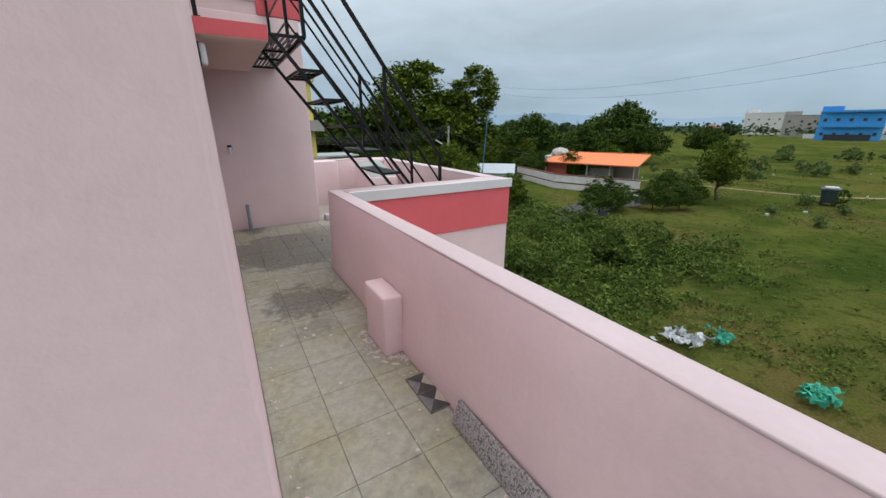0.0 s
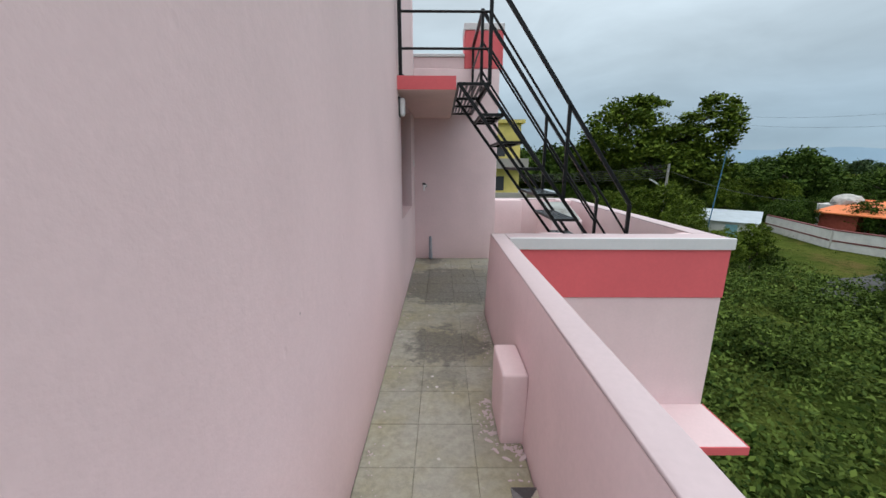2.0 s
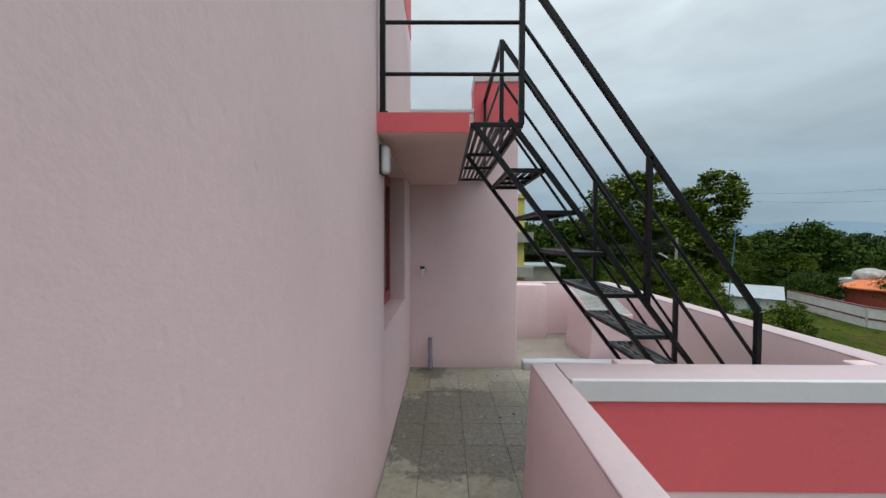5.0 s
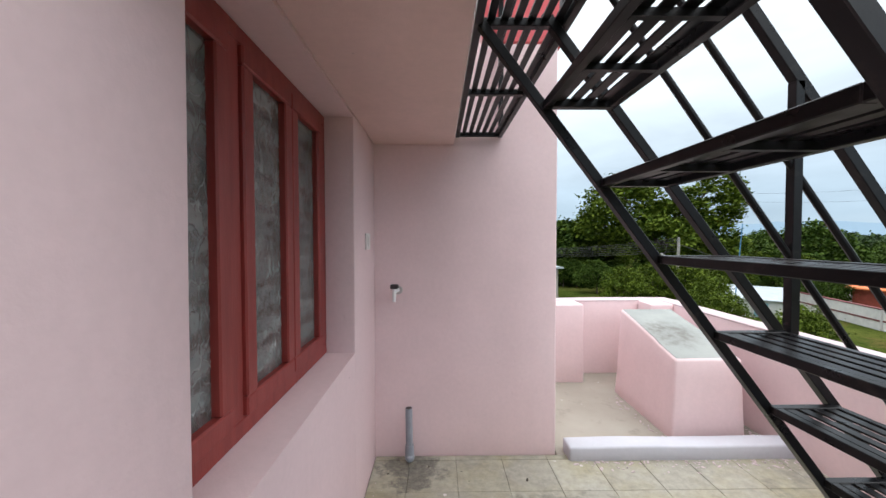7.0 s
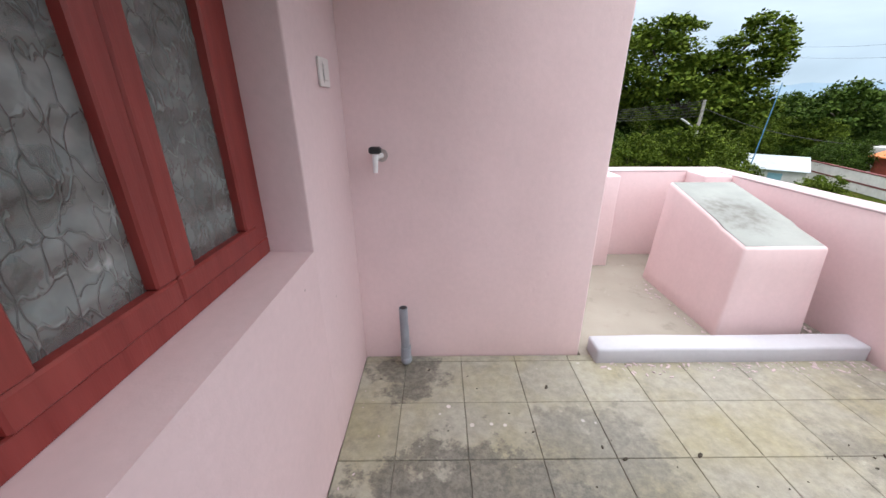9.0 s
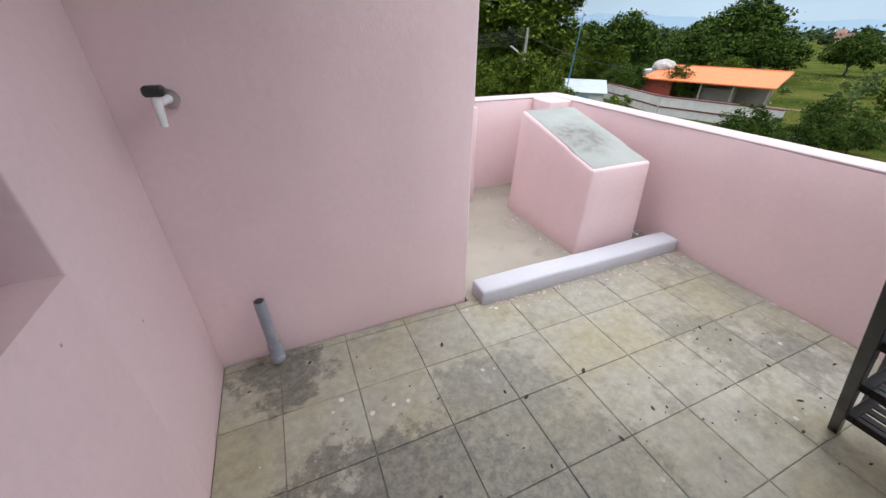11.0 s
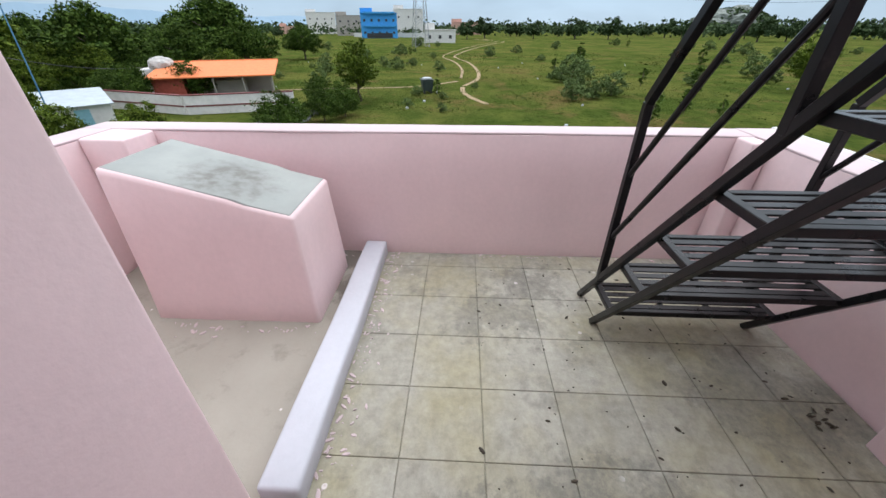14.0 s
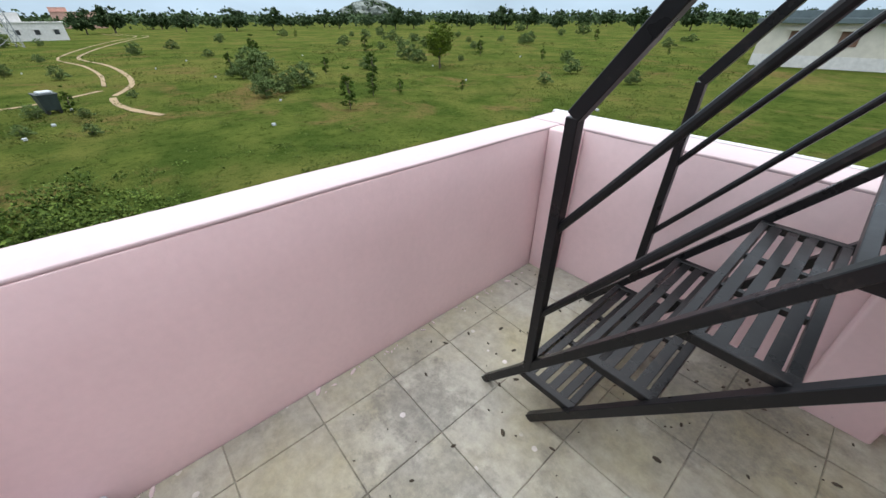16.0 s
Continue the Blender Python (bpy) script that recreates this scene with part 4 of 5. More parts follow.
for i in range(5200):
    d, a = 9 + 95 * rng.random() ** 1.5, radians(-80 + 150 * rng.random())
    c0 = np.array([3 + d * math.cos(a), d * math.sin(a), GROUND])
    if noise.noise(Vector((c0[0] * 0.06, c0[1] * 0.06, 0))) < -0.05 and rng.random() < 0.75:
        continue
    n = 14
    s = 0.5 + d * 0.012
    pts.append(c0 + np.abs(rng.normal(size=(n, 3))) * np.array([0, 0, 0.13 * s]) + rng.normal(size=(n, 3)) * np.array([0.32 * s, 0.32 * s, 0]))
    szs.append(np.full(n, 0.07 * s + 0.02))
tufts = new("grass_tufts", leaf_mesh("grass_tufts", np.concatenate(pts), np.concatenate(szs), LEAF_LIGHT, rng, 0.5, 0.4))
tagged(tufts, "tufts of field grass and low herbs", "grass", kind="stuff")

# waist-high bushes growing out of the weeds
weed_bush = tree("bush", 11, [(0, 0, 0.55, 0.75, 0.5, 2), (0.5, 0.3, 0.5, 0.5, 0.45, 1), (-0.45, 0.1, 0.6, 0.55, 0.5, 1), (0.1, -0.2, 1.1, 0.35, 0.35, 0.6)],
                 3400, 0.055, LEAF_WEED, 0.45, 0.03, "rank green bush growing among the weeds", "bush", 6)
place(weed_bush, 5.6, 7.4, 1.0, 0, False)
for i in range(58):
    x, y = 4.6 + 15 * rng.random() ** 1.2, 5.2 + 19 * rng.random()
    if y < 4.6 + 0.28 * (x - 3):
        continue
    place(weed_bush, x, y, 0.55 + 0.75 * rng.random() ** 1.5, rng.random() * 360)
# hedge-like shrubs beside the shed
for x, y, s in ((19.0, 30.5, 1.5), (21, 31, 1.2), (17, 31, 1.4), (14, 30, 1.3), (16, 23, 1.0), (18.5, 21, 0.9), (15, 19, 0.9), (17.5, 26, 1.1)):
    ob = place(round_tree, x, y, 0.62 * s, rng.random() * 360)
    tagged(ob, "bright green leafy bush beside the shed", "bush")


# ---- houses and other built things in the field ----
def local(x, y, turn):
    return pose(x, y, GROUND, 0, 0, turn)


def finish_house(h, m):
    h.matrix_basis = m
    return h


# orange-roofed open house
h = base("house", (0, 0, 0), "open brick house with sloping orange tile roof", "house")
rf = bmesh.new()
v = [rf.verts.new(p) for p in ((-5.6, -2.2, 2.25), (5.6, -2.2, 2.25), (5.9, 2.4, 3.35), (-4.6, 2.4, 3.35), (-5.6, -2.2, 2.13), (5.6, -2.2, 2.13), (5.9, 2.4, 3.2), (-4.6, 2.4, 3.2))]
for f in ((0, 1, 2, 3), (7, 6, 5, 4), (0, 4, 5, 1), (1, 5, 6, 2), (2, 6, 7, 3), (3, 7, 4, 0)):
    rf.faces.new([v[i] for i in f])
part("roof", rf, TERRACOTTA, h, "bright orange roof")
part("ridge_cap", box(-4.6, 5.9, 2.35, 2.5, 3.3, 3.42, 0.02), TERRACOTTA, h)
part("wall", box(-5.2, -2.6, -1.6, 2.0, 0, 2.2), BRICK_RED, h, "red brick wall")
part("wall", box(-2.6, 5.0, 1.8, 2.0, 0, 3.1), GREY_WALL, h)
part("wall", box(-0.6, 2.6, -0.2, 0.0, 0, 1.6), GREY_WALL, h)
for x in (0, 2.6, 5.2):
    part("post", rod((x, -1.9, 0), (x, -1.9, 2.2), 0.07), CONCRETE, h)
finish_house(h, local(37.6, 28.8, -69) @ Matrix.Diagonal((0.95, 0.95, 0.88, 1)))
tank = bmesh.new()
bmesh.ops.create_icosphere(tank, subdivisions=3, radius=1.0)
for q in tank.verts:
    q.co = Vector((q.co.x * 1.35, q.co.y * 1.1, q.co.z * 0.8)) * (1 + 0.12 * noise.noise(q.co * 2.2))
tp = thing("tarpaulin_cover", tank, TARP, "crumpled grey tarpaulin cover on the house roof", "tarpaulin")
tp.matrix_basis = local(37.4, 33.6, 0) @ Matrix.Translation((0, 0, 2.75)) @ Matrix.Diagonal((0.9, 0.9, 0.9, 1))
rt = thing("roof_slab", box(-1.3, 1.3, -1.4, 1.4, 0, 2.5, 0.03), WHITEWASH, "whitewashed flat-roofed room beside the orange roof", "outbuilding")
rt.matrix_basis = local(37.6, 34.0, -69)


# whitewashed compound wall with maroon bands
def compound_wall(x0, y0, x1, y1, height=1.35):
    d = Vector((x1 - x0, y1 - y0, 0))
    w = base("compound_wall", (0, 0, 0), "whitewashed compound wall with maroon bands", "wall")
    L = d.length
    part("wall", box(0, L, -0.1, 0.1, 0, height, 0.01), WHITEWASH, w)
    part("cap", box(0, L, -0.13, 0.13, height, height + 0.08, 0.01), MAROON, w, "maroon cap")
    part("band", box(0, L, -0.125, -0.101, height * 0.42, height * 0.5), MAROON, w, "maroon band")
    w.matrix_basis = pose(x0, y0, GROUND, 0, 0, math.degrees(math.atan2(d.y, d.x)))


compound_wall(31.3, 34.6, 29.0, 26.5)
compound_wall(29.0, 26.4, 31.5, 19.0)

# shed with tin roof and blue door
s = base("shed", (0, 0, 0), "white shed with grey tin roof and blue door", "shed")
part("wall", box(-3.2, 3.2, -2.2, 2.2, 0, 1.75), WHITEWASH, s)
rf = bmesh.new()
v = [rf.verts.new(p) for p in ((-3.4, -2.45, 1.72), (3.4, -2.45, 1.72), (3.4, 2.45, 2.4), (-3.4, 2.45, 2.4), (-3.4, -2.45, 1.66), (3.4, -2.45, 1.66), (3.4, 2.45, 2.34), (-3.4, 2.45, 2.34))]
for f in ((0, 1, 2, 3), (7, 6, 5, 4), (0, 4, 5, 1), (1, 5, 6, 2), (2, 6, 7, 3), (3, 7, 4, 0)):
    rf.faces.new([v[i] for i in f])
part("roof", rf, SHEET, s, "pale tin roof")
dd = part("door", box(1.2, 2.0, -2.26, -2.2, 0.1, 1.4), BLUE_DOOR, s, "light blue door")
part("window", box(-1.2, -0.6, -2.25, -2.2, 0.9, 1.4), DARK_HOLE, s)
s.matrix_basis = local(25.0, 33.2, -42) @ Matrix.Diagonal((1, 1, 0.8, 1))


def block_house(name, x, y, turn, w, d, hh, wall, label, floors=2, cols=4, extra=None):
    """A flat-roofed house with window rows, sills, parapet and a roof room."""
    b = base(name, (0, 0, 0), label, "house")
    part("wall", box(-w / 2, w / 2, -d / 2, d / 2, 0, hh), wall, b)
    part("roof", box(-w / 2 - 0.3, w / 2 + 0.3, -d / 2 - 0.3, d / 2 + 0.3, hh, hh + 0.25), wall, b)
    part("roof_room", box(-w / 2, -w / 6, -d / 4, d / 2, hh + 0.25, hh + 2.6), wall, b)
    for fl in range(floors):
        for c in range(cols):
            cx = -w / 2 + w * (c + 0.5) / cols
            z0 = hh * (fl + 0.34) / floors
            wi = part("window", box(cx - 0.6, cx + 0.6, -d / 2 - 0.06, -d / 2 - 0.001, z0, z0 + 1.25), DARK_HOLE, b)
            part("sill", box(cx - 0.8, cx + 0.8, -d / 2 - 0.4, -d / 2 - 0.001, z0 + 1.3, z0 + 1.4), wall, wi)
    if extra:
        extra(b, w, d, hh)
    b.matrix_basis = local(x, y, turn)
    return b


def balconies(b, w, d, hh):
    for z in (hh * 0.46, hh * 0.98):
        part("balcony", box(-w / 2 + 2, w / 2 - 1, -d / 2 - 1.4, -d / 2 - 0.07, z, z + 0.9), BLUE_WALL, b)
    # solid dark panel: the porch's shade is put into its colour
    part("porch", box(-w / 2 + 3, w / 2 - 3, -d / 2 - 0.3, -d / 2 - 0.07, 0.2, 2.6), DARK_HOLE, b, "dark panel standing for the shaded porch")


block_house("house", 254, 56, -78, 21, 12, 12.5, BLUE_WALL, "bright blue painted house of two storeys", 2, 5, balconies)
block_house("house", 330, 92, -75, 24, 14, 13, GREY_WALL, "unpainted grey concrete house of two storeys", 2, 4)
block_house("house", 400, 140, -72, 26, 16, 17, WHITEWASH, "distant white flat-roofed house", 2, 4)
block_house("house", 330, 48, -82, 22, 14, 17, WHITEWASH, "white house of two storeys beyond the track", 2, 3)
block_house("house", 180, 15.5, -85, 13, 8, 4.6, WHITEWASH, "low white house beside the pylon", 1, 3)
block_house("house", 372, 3, -88, 26, 12, 9, ROSE_WALL, "pale rose house at the field edge", 1, 4)
block_house("house", 395, 170, -70, 16, 12, 6, ROSE_WALL, "low rose-coloured house at the field edge", 1, 3)
# long low boundary wall by the blue house
bw = thing("boundary_wall", box(0, 60, -0.2, 0.2, 0, 2.4), WHITEWASH, "pale boundary wall in front of the houses", "wall")
bw.matrix_basis = local(262, 20, 75)

# cream house with dark roof seen beyond the stair
hh = base("house", (0, 0, 0), "cream bungalow with slate-coloured roof and brown shutters", "house")
part("wall", box(-12, 12, -4, 4, 1.4, 4.9), CREAM, hh)
part("plinth", box(-12.05, 12.05, -4.05, 4.05, 0, 1.4), WHITEWASH, hh)
part("roof", box(-12.8, 12.8, -4.8, 4.8, 4.9, 5.5, 0.05), SLATE, hh, "dark roof edge")
part("roof_parapet", box(-12, 12, -4, 4, 5.5, 6.3, 0.03), SLATE, hh)
for x in (-6.2, -1.6, 3.2, 8):
    wi = part("window", box(x - 0.9, x + 0.9, 4.001, 4.07, 2.5, 4.1), SHUTTER, hh, "brown shuttered window")
    part("sill", box(x - 1.2, x + 1.2, 4.001, 4.55, 4.15, 4.28), CREAM, wi)
hh.matrix_basis = local(5.5, -69, 8)

# yellow house and roofs behind the end wall
yh = base("house", (0, 0, 0), "yellow house with balconies behind the trees", "house")
part("wall", box(-4, 4, -4, 4, 0, 9.6), YELLOW_WALL, yh)
part("roof", box(-4.3, 4.3, -4.3, 4.3, 9.6, 9.9), YELLOW_WALL, yh)
for z in (2.5, 5.6):
    part("balcony", box(-4.2, 4.6, -5.0, -4.01, z, z + 0.9), GREY_WALL, yh)
    part("window", box(1.0, 2.6, -4.06, -4.001, z + 1.1, z + 2.4), DARK_HOLE, yh)
yh.matrix_basis = local(3.6, 39, 0)
sh2 = base("shed", (0, 0, 0), "dark shed with pale flat roof behind the terrace", "shed")
part("wall", box(-3, 3, -2, 2, 0, 3.0), GREY_WALL, sh2)
part("roof", box(-3.4, 3.4, -2.5, 2.5, 3.0, 3.15), SHEET, sh2)
sh2.matrix_basis = local(9.5, 42, 0)

# pylon
py = base("lattice_pylon", (0, 0, 0), "tall steel lattice power pylon", "pylon")
pl = bmesh.new()
H, w0, w1 = 30, 2.4, 0.5
for sx, sy in ((1, 1), (1, -1), (-1, 1), (-1, -1)):
    rod((sx * w0, sy * w0, 0), (sx * w1, sy * w1, H), 0.11, pl, 5)
part("legs", pl, STEEL, py)
br = bmesh.new()
for i in range(10):
    z0, z1 = H * i / 10, H * (i + 1) / 10
    a, b = w0 + (w1 - w0) * i / 10, w0 + (w1 - w0) * (i + 1) / 10
    for s1, s2 in (((1, 1), (1, -1)), ((1, -1), (-1, -1)), ((-1, -1), (-1, 1)), ((-1, 1), (1, 1))):
        rod((s1[0] * a, s1[1] * a, z0), (s2[0] * b, s2[1] * b, z1), 0.05, br, 4)
        rod((s2[0] * a, s2[1] * a, z0), (s1[0] * b, s1[1] * b, z1), 0.05, br, 4)
part("bracing", br, STEEL, py)
for z in (22, 26):
    part("cross_arm", bar((0, -4, z), (0, 4, z), 0.3, 0.3, None, 0, "Z"), STEEL, py)
py.matrix_basis = local(139, 19.5, 20)


def cable(name, a, b, sag, r, label, material=WIRE):
    bm = bmesh.new()
    a, b = Vector(a), Vector(b)
    side = (b - a).cross(Vector((0, 0, 1))).normalized()
    prev = None
    for i in range(13):
        u = i / 12
        p = a.lerp(b, u) - Vector((0, 0, sag * 4 * u * (1 - u)))
        ring = [bm.verts.new(p + side * (r * math.cos(q * 1.2566)) + Vector((0, 0, r * math.sin(q * 1.2566)))) for q in range(5)]
        if prev:
            for q in range(5):
                bm.faces.new((prev[q], prev[(q + 1) % 5], ring[(q + 1) % 5], ring[q]))
        else:
            bm.faces.new(ring)
        prev = ring
    bm.faces.new(prev[::-1])
    bmesh.ops.recalc_face_normals(bm, faces=bm.faces[:])
    return thing(name, bm, material, label, "cable")


for dy, z in ((-4, 17.4), (4, 21.4)):
    cable("power_line", (139, 19.5 + dy, z), (150, 190, z + 4), 6, 0.035, "thin high-voltage line over the field")
    cable("power_line", (139, 19.5 + dy, z), (260, -260, z + 2), 8, 0.05, "thin high-voltage line over the field")

# street pole with lamp arm and sagging wires
PX, PY = 22.6, 37.0
po = base("street_pole", (PX, PY, GROUND), "grey concrete street pole with tilted lamp", "pole")
part("shaft", rod((PX, PY, GROUND), (PX + 0.12, PY, 1.6), 0.15, None, 8, 0.11), CONCRETE, po)
for z in (0.8, 1.3):
    part("cross_arm", bar((PX - 0.1, PY - 0.5, z), (PX + 0.3, PY + 0.5, z), 0.07, 0.09, None, 0, "Z"), STEEL, po)
part("lamp_arm", rod((PX, PY, -0.75), (PX - 1.6, PY - 0.8, -0.15), 0.03, None, 6), STEEL, po)
part("lamp_head", bar((PX - 1.1, PY - 0.55, -0.32), (PX - 2.2, PY - 1.1, 0.12), 0.16, 0.1, None, 0.02, "Z"), WHITEWASH, po, "pale lamp tube")
for i, z in enumerate((0.3, 0.55, 0.8, 1.05, 1.3, 1.5)):
    cable("overhead_wire", (PX, PY, z), (2.0 - i, 44 + 2 * i, z - 0.2), 0.5 + 0.12 * i, 0.018, "sagging black overhead wire")
cable("overhead_wire", (PX, PY, 1.0), (38.0, 33.0, -1.7), 1.0, 0.02, "sagging black overhead wire")
thing("blue_mast", rod((23.2, 31.2, GROUND), (23.6, 31.0, 2.6), 0.045, None, 8, 0.03), BLUE_PIPE, "thin blue pipe mast beside the shed", "mast")

# skip bin on the track
bn = base("waste_bin", (0, 0, 0), "dark metal waste skip standing in the grass", "bin")
bb = box(-0.75, 0.75, -0.55, 0.55, 0.25, 1.25, 0.03)
for q in bb.verts:
    if q.co.z < 0.6:
        q.co.x *= 0.8
        q.co.y *= 0.8
part("body", bb, BIN_PAINT, bn)
part("rim", box(-0.8, 0.8, -0.6, 0.6, 1.25, 1.33, 0.02), BIN_PAINT, bn)
part("rubbish", box(-0.6, 0.2, -0.4, 0.4, 1.33, 1.48, 0.05), PLASTIC_BITS, bn, "pale rubbish heap")
for x in (-0.5, 0.5):
    for y in (-0.35, 0.35):
        part("wheel", rod((x - 0.06, y, 0.13), (x + 0.06, y, 0.13), 0.13, None, 12), PVC_BLACK, bn)
bn.matrix_basis = local(40.6, 9.0, 15)

# litter below the wall
rng = np.random.default_rng(5)
for x, y, n, mt, name, lab in ((10.4, 4.5, 30, PLASTIC_BITS, "rubbish_heap", "scattered heap of pale plastic rubbish"), (10.6, 1.7, 26, GREEN_NET, "green_netting", "crumpled green plastic netting in the grass"),
                               (11.4, 3.9, 12, GREEN_NET, "green_netting", "crumpled green plastic sheet in the rubbish")):
    hb = bmesh.new()
    for i in range(n):
        c = Vector((x + rng.normal() * (0.32 if mt is PLASTIC_BITS else 0.16), y + rng.normal() * (0.32 if mt is PLASTIC_BITS else 0.16), GROUND + 0.22 + 0.1 * rng.random()))
        r = bmesh.ops.create_grid(hb, x_segments=2, y_segments=2, size=0.05 + 0.08 * rng.random(), matrix=Matrix.Translation(c) @ Euler(rng.random(3) * 3).to_matrix().to_4x4())
        for q in r["verts"]:
            q.co += Vector(rng.normal(size=3)) * 0.035
    bmesh.ops.solidify(hb, geom=hb.faces[:], thickness=0.012)
    thing(name, hb, mt, lab, "rubbish", kind="stuff")
lb2 = bmesh.new()
for i in range(30):
    d, a = 14 + 70 * rng.random(), radians(-70 + 110 * rng.random())
    s = 0.04 + 0.07 * rng.random()
    box(3 + d * math.cos(a) - s, 3 + d * math.cos(a) + s, d * math.sin(a) - s, d * math.sin(a) + s, GROUND, GROUND + 0.14, 0.01, lb2)
thing("field_litter", lb2, PLASTIC_BITS, "scraps of pale plastic litter in the grass", "litter", kind="stuff")

# rocky hill on the horizon, and the faint mountain ridge
hl = bmesh.new()
bmesh.ops.create_icosphere(hl, subdivisions=5, radius=1)
for q in hl.verts:
    n1 = noise.fractal(q.co * 2.2, 0.7, 2.2, 5)
    q.co = Vector((q.co.x * 62, q.co.y * 62, max(-0.1, q.co.z) ** 1.0 * 34 if q.co.z > 0 else 0)) * (1 + 0.22 * n1)
hill = thing("rocky_hill", hl, ROCK, "rocky hill with scrub on the horizon", "hill", kind="structure")
hill.matrix_basis = local(760, -455, 0)
hn = rng.random((900, 2)) * np.array([6.283, 1])
hp = np.stack([760 + np.cos(hn[:, 0]) * 60 * hn[:, 1] ** 0.5, -455 + np.sin(hn[:, 0]) * 60 * hn[:, 1] ** 0.5, GROUND + 3 + 30 * np.sqrt(np.maximum(0, 1 - hn[:, 1]))], 1)
tagged(new("hill_scrub", leaf_mesh("hill_scrub", hp, np.full(900, 3.2), LEAF_FAR, rng, 0.3, 0.8)), "scrub growing over the rocky hill", "scrub", kind="stuff")

# aerial haze is painted into the ridge as a flat blue-grey
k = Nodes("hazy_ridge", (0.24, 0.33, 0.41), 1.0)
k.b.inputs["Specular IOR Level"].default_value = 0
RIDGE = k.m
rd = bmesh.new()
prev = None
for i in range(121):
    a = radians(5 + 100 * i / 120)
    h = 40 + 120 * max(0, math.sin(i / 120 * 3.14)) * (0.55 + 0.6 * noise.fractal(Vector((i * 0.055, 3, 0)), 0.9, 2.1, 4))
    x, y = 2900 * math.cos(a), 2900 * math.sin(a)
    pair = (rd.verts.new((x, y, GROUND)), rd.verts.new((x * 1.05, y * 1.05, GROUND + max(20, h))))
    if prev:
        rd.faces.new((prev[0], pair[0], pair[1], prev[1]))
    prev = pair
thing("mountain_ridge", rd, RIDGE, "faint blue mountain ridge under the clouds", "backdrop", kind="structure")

# ---- floor: screed base, far screed, tiles ----
fb = bmesh.new()
box(-3.04, IN_X, -2.84, 0.785, -0.15, -0.006, 0, fb)
box(0.0, IN_X, 0.785, RET_Y1, -0.15, -0.006, 0, fb)
box(0.0, FAR_X, RET_Y1, 5.991, -0.15, -0.006, 0, fb)
floor = thing("floor", fb, JOINT, "terrace floor of worn square cement tiles", "floor", kind="structure")
thing("floor_beyond_kerb", rough_box(1.214, FAR_X, 5.992, END_Y, -0.15, 0.0, 0.001, 0.2, 0.002, 41), SCREED, "bare cement floor beyond the kerb", "floor", kind="structure")

# dry leaves and crumbs under the stair
ll = bmesh.new()
for i in range(170):
    x, y = 1.0 + 1.75 * rng.random(), 3.95 + 1.5 * rng.random() ** 1.3
    if rng.random() < 0.15:
        x, y = 0.1 + 0.9 * rng.random(), 4.3 + 1.6 * rng.random()
    s = 0.0025 + 0.008 * rng.random() ** 3
    m = pose(x, y, 0.004, rng.normal() * 12, rng.normal() * 12, rng.random() * 360)
    r = bmesh.ops.create_cone(ll, cap_ends=True, segments=6, radius1=s, radius2=s * 0.6, depth=0.003, matrix=m @ Matrix.Diagonal((1.6, 0.8, 1, 1)))
thing("leaf_litter", ll, LITTER, "small dark dry leaves scattered on the tiles", "leaves", kind="stuff")
lc = bmesh.new()
for i in range(11):
    m = pose(1.66 + 0.05 * rng.normal(), 4.06 + 0.035 * rng.normal(), 0.006 + 0.012 * rng.random(), rng.normal() * 25, rng.normal() * 25, rng.random() * 360)
    bmesh.ops.create_cone(lc, cap_ends=True, segments=6, radius1=0.008, radius2=0.005, depth=0.003, matrix=m @ Matrix.Diagonal((1.8, 0.8, 1, 1)))
thing("leaf_clump", lc, LITTER, "clump of rotting dark leaves in the corner", "leaves", kind="stuff")
# flakes of paint along the wall feet
pf = bmesh.new()
for i in range(420):
    pick = rng.random()
    if pick < 0.35:
        x, y = 0.74 + 0.08 * rng.random() - 0.06 * rng.random() ** 3, 0.6 + 3.2 * rng.random()
    elif pick < 0.5:
        x, y = 0.69 - 0.05 * abs(rng.normal()), 2.12 + 0.36 * rng.random()
    elif pick < 0.75:
        x, y = 1.25 + 1.5 * rng.random(), 5.915 - 0.05 * abs(rng.normal())
    else:
        x, y = 0.03 + 0.05 * abs(rng.normal()), 0.8 + 5 * rng.random()
    s = 0.002 + 0.007 * rng.random() ** 3
    bmesh.ops.create_cone(pf, cap_ends=True, segments=6, radius1=s, radius2=s * 0.8, depth=0.002, matrix=pose(x, y, 0.0008 + 0.0012 * rng.random(), 0, 0, rng.random() * 360) @ Matrix.Diagonal((1.5, 0.8, 1, 1)))
for i in range(150):
    pick = rng.random()
    if pick < 0.4:
        x, y = 1.3 + 1.45 * rng.random(), 5.915 - 0.035 * abs(rng.normal())
    elif pick < 0.6:
        x, y = 2.06 - 0.05 * abs(rng.normal()), 6.12 + 0.85 * rng.random()
    elif pick < 0.8:
        x, y = 2.64 + 0.12 * rng.random(), 6.09 + 0.5 * rng.random()
    else:
        x, y = FAR_X - 0.012 - 0.02 * abs(rng.normal()), 4.0 + 1.9 * rng.random()
    s = 0.003 + 0.009 * rng.random() ** 2.5
    bmesh.ops.create_cone(pf, cap_ends=True, segments=7, radius1=s, radius2=s * 0.8, depth=0.003, matrix=pose(x, y, 0.0018 + 0.0024 * rng.random(), 0, 0, rng.random() * 360) @ Matrix.Diagonal((1.9, 0.7, 1, 1)))
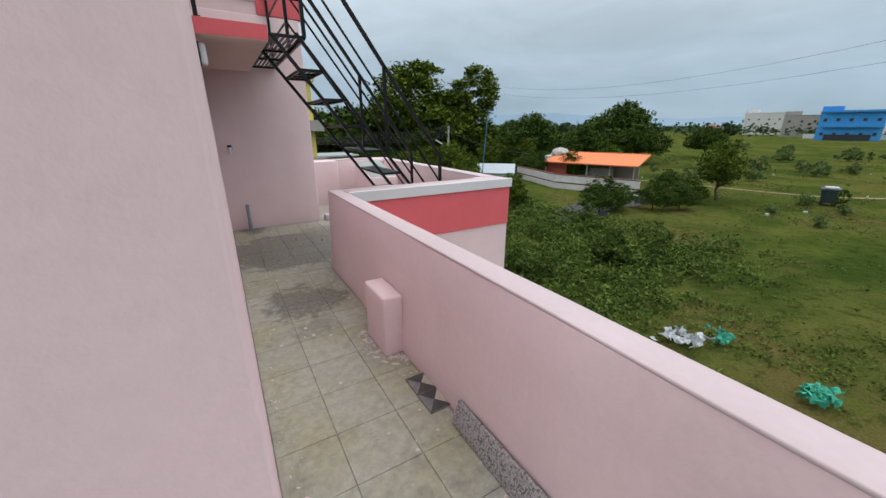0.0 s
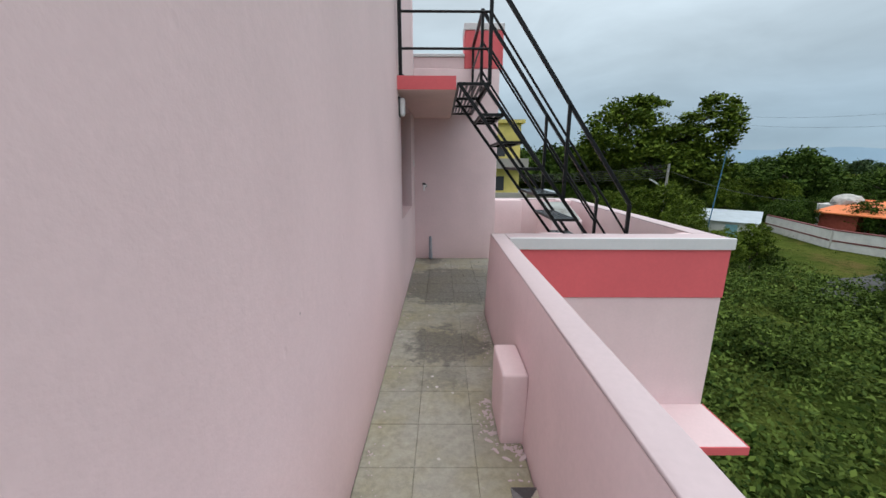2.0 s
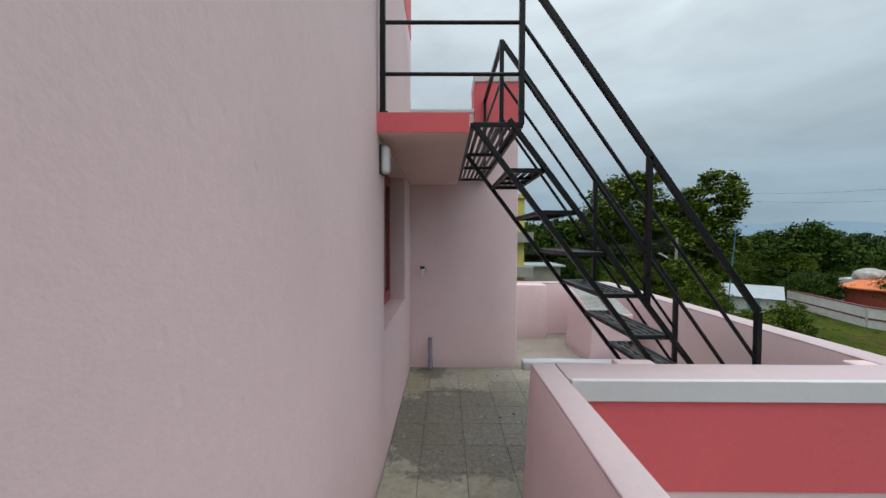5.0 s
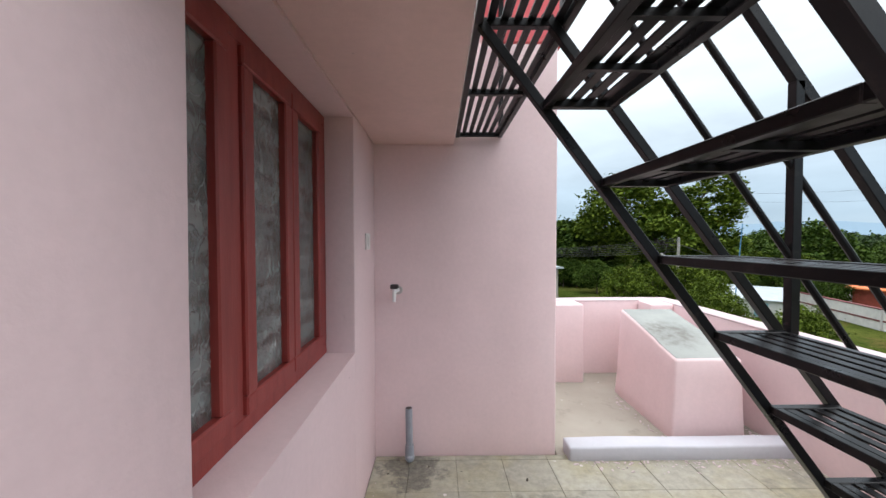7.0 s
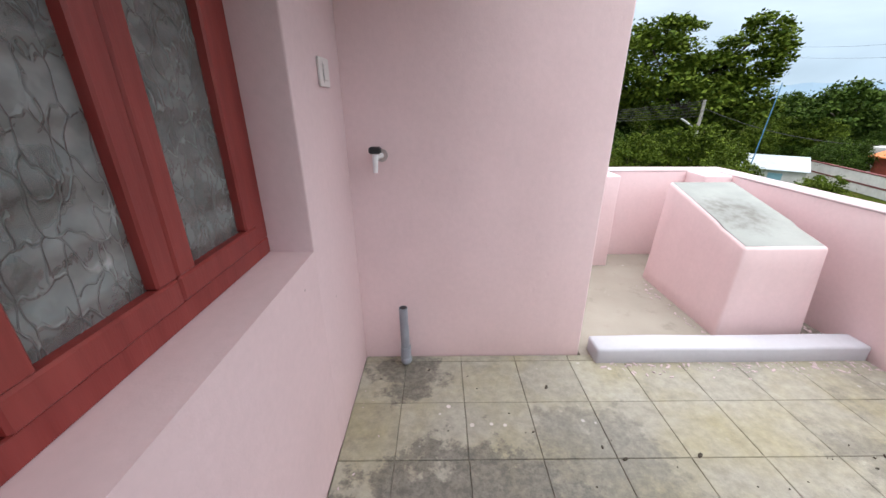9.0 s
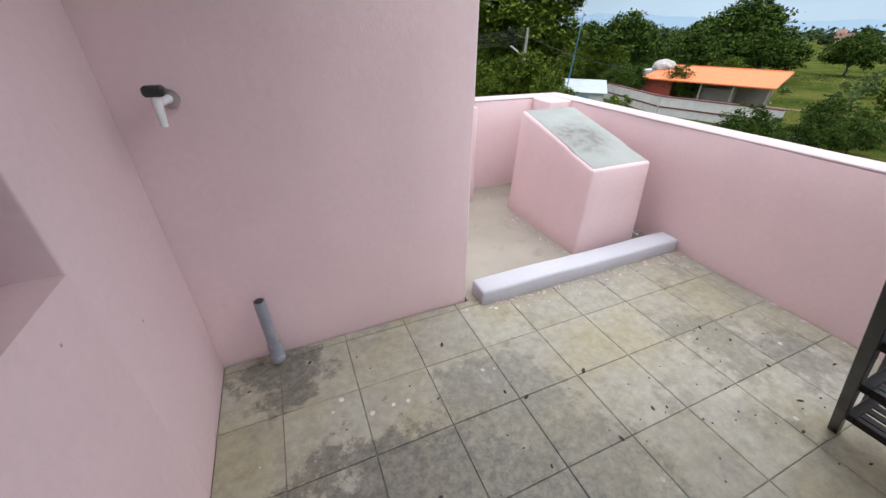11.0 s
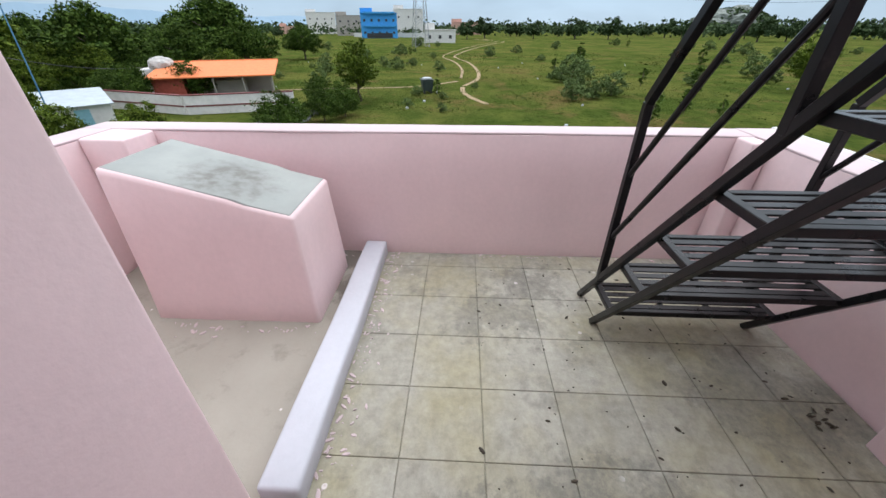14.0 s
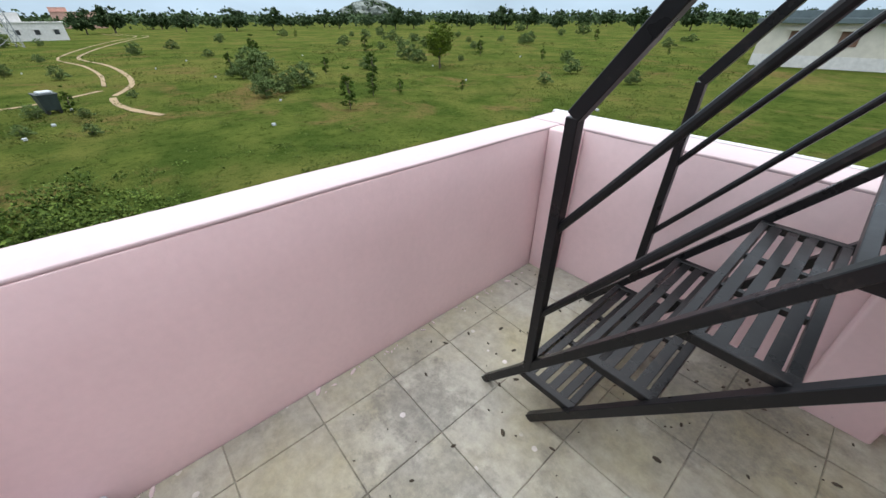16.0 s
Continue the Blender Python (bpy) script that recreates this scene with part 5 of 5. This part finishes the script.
for i in range(46):
    x, y = 0.69 - 0.05 * abs(rng.normal()), 2.09 + 0.40 * rng.random()
    if rng.random() < 0.4:
        x, y = 0.72 + 0.09 * rng.random(), 2.125 - 0.05 * abs(rng.normal())
    s = 0.006 + 0.014 * rng.random() ** 2
    bmesh.ops.create_cone(pf, cap_ends=True, segments=7, radius1=s, radius2=s * 0.8, depth=0.003, matrix=pose(x, y, 0.0008 + 0.0024 * rng.random(), 0, 0, rng.random() * 360) @ Matrix.Diagonal((1.9, 0.7, 1, 1)))
thing("paint_drips", pf, COPING, "dried drips of pale pink paint on the floor", "paint", kind="stuff")

TS, GAP = 0.3, 0.002
tile_data = {}


def tile_mesh(w, d):
    key = (round(w, 3), round(d, 3))
    if key not in tile_data:
        bm = box(-w / 2, w / 2, -d / 2, d / 2, -0.012, 0.0)
        top = [e for e in bm.edges if all(q.co.z > -0.001 for q in e.verts)]
        bmesh.ops.bevel(bm, geom=top, offset=0.0025, segments=1, affect="EDGES")
        tile_data[key] = finish(bm, "tile", TILE)
    return tile_data[key]


def lay(x0, x1, y0, y1, ox, oy):
    """Square tiles over a stretch of the plan, cut at its edges."""
    i0, i1 = math.floor((x0 - ox) / TS), math.ceil((x1 - ox) / TS)
    j0, j1 = math.floor((y0 - oy) / TS), math.ceil((y1 - oy) / TS)
    for i in range(i0, i1):
        for j in range(j0, j1):
            a0, a1 = max(x0, ox + i * TS), min(x1, ox + (i + 1) * TS)
            b0, b1 = max(y0, oy + j * TS), min(y1, oy + (j + 1) * TS)
            if a1 - a0 < 0.02 or b1 - b0 < 0.02:
                continue
            t = new("tile", tile_mesh(a1 - a0 - GAP, b1 - b0 - GAP))
            t.parent = floor
            t.location = ((a0 + a1) / 2, (b0 + b1) / 2, 0.0006 * math.sin(i * 12.9 + j * 78.2))


lay(0.003, IN_X - 0.003, -0.9, RET_Y1, 0.27, 4.085)
lay(0.003, FAR_X - 0.003, RET_Y1 + 0.003, 5.996, 2.03, 5.647)
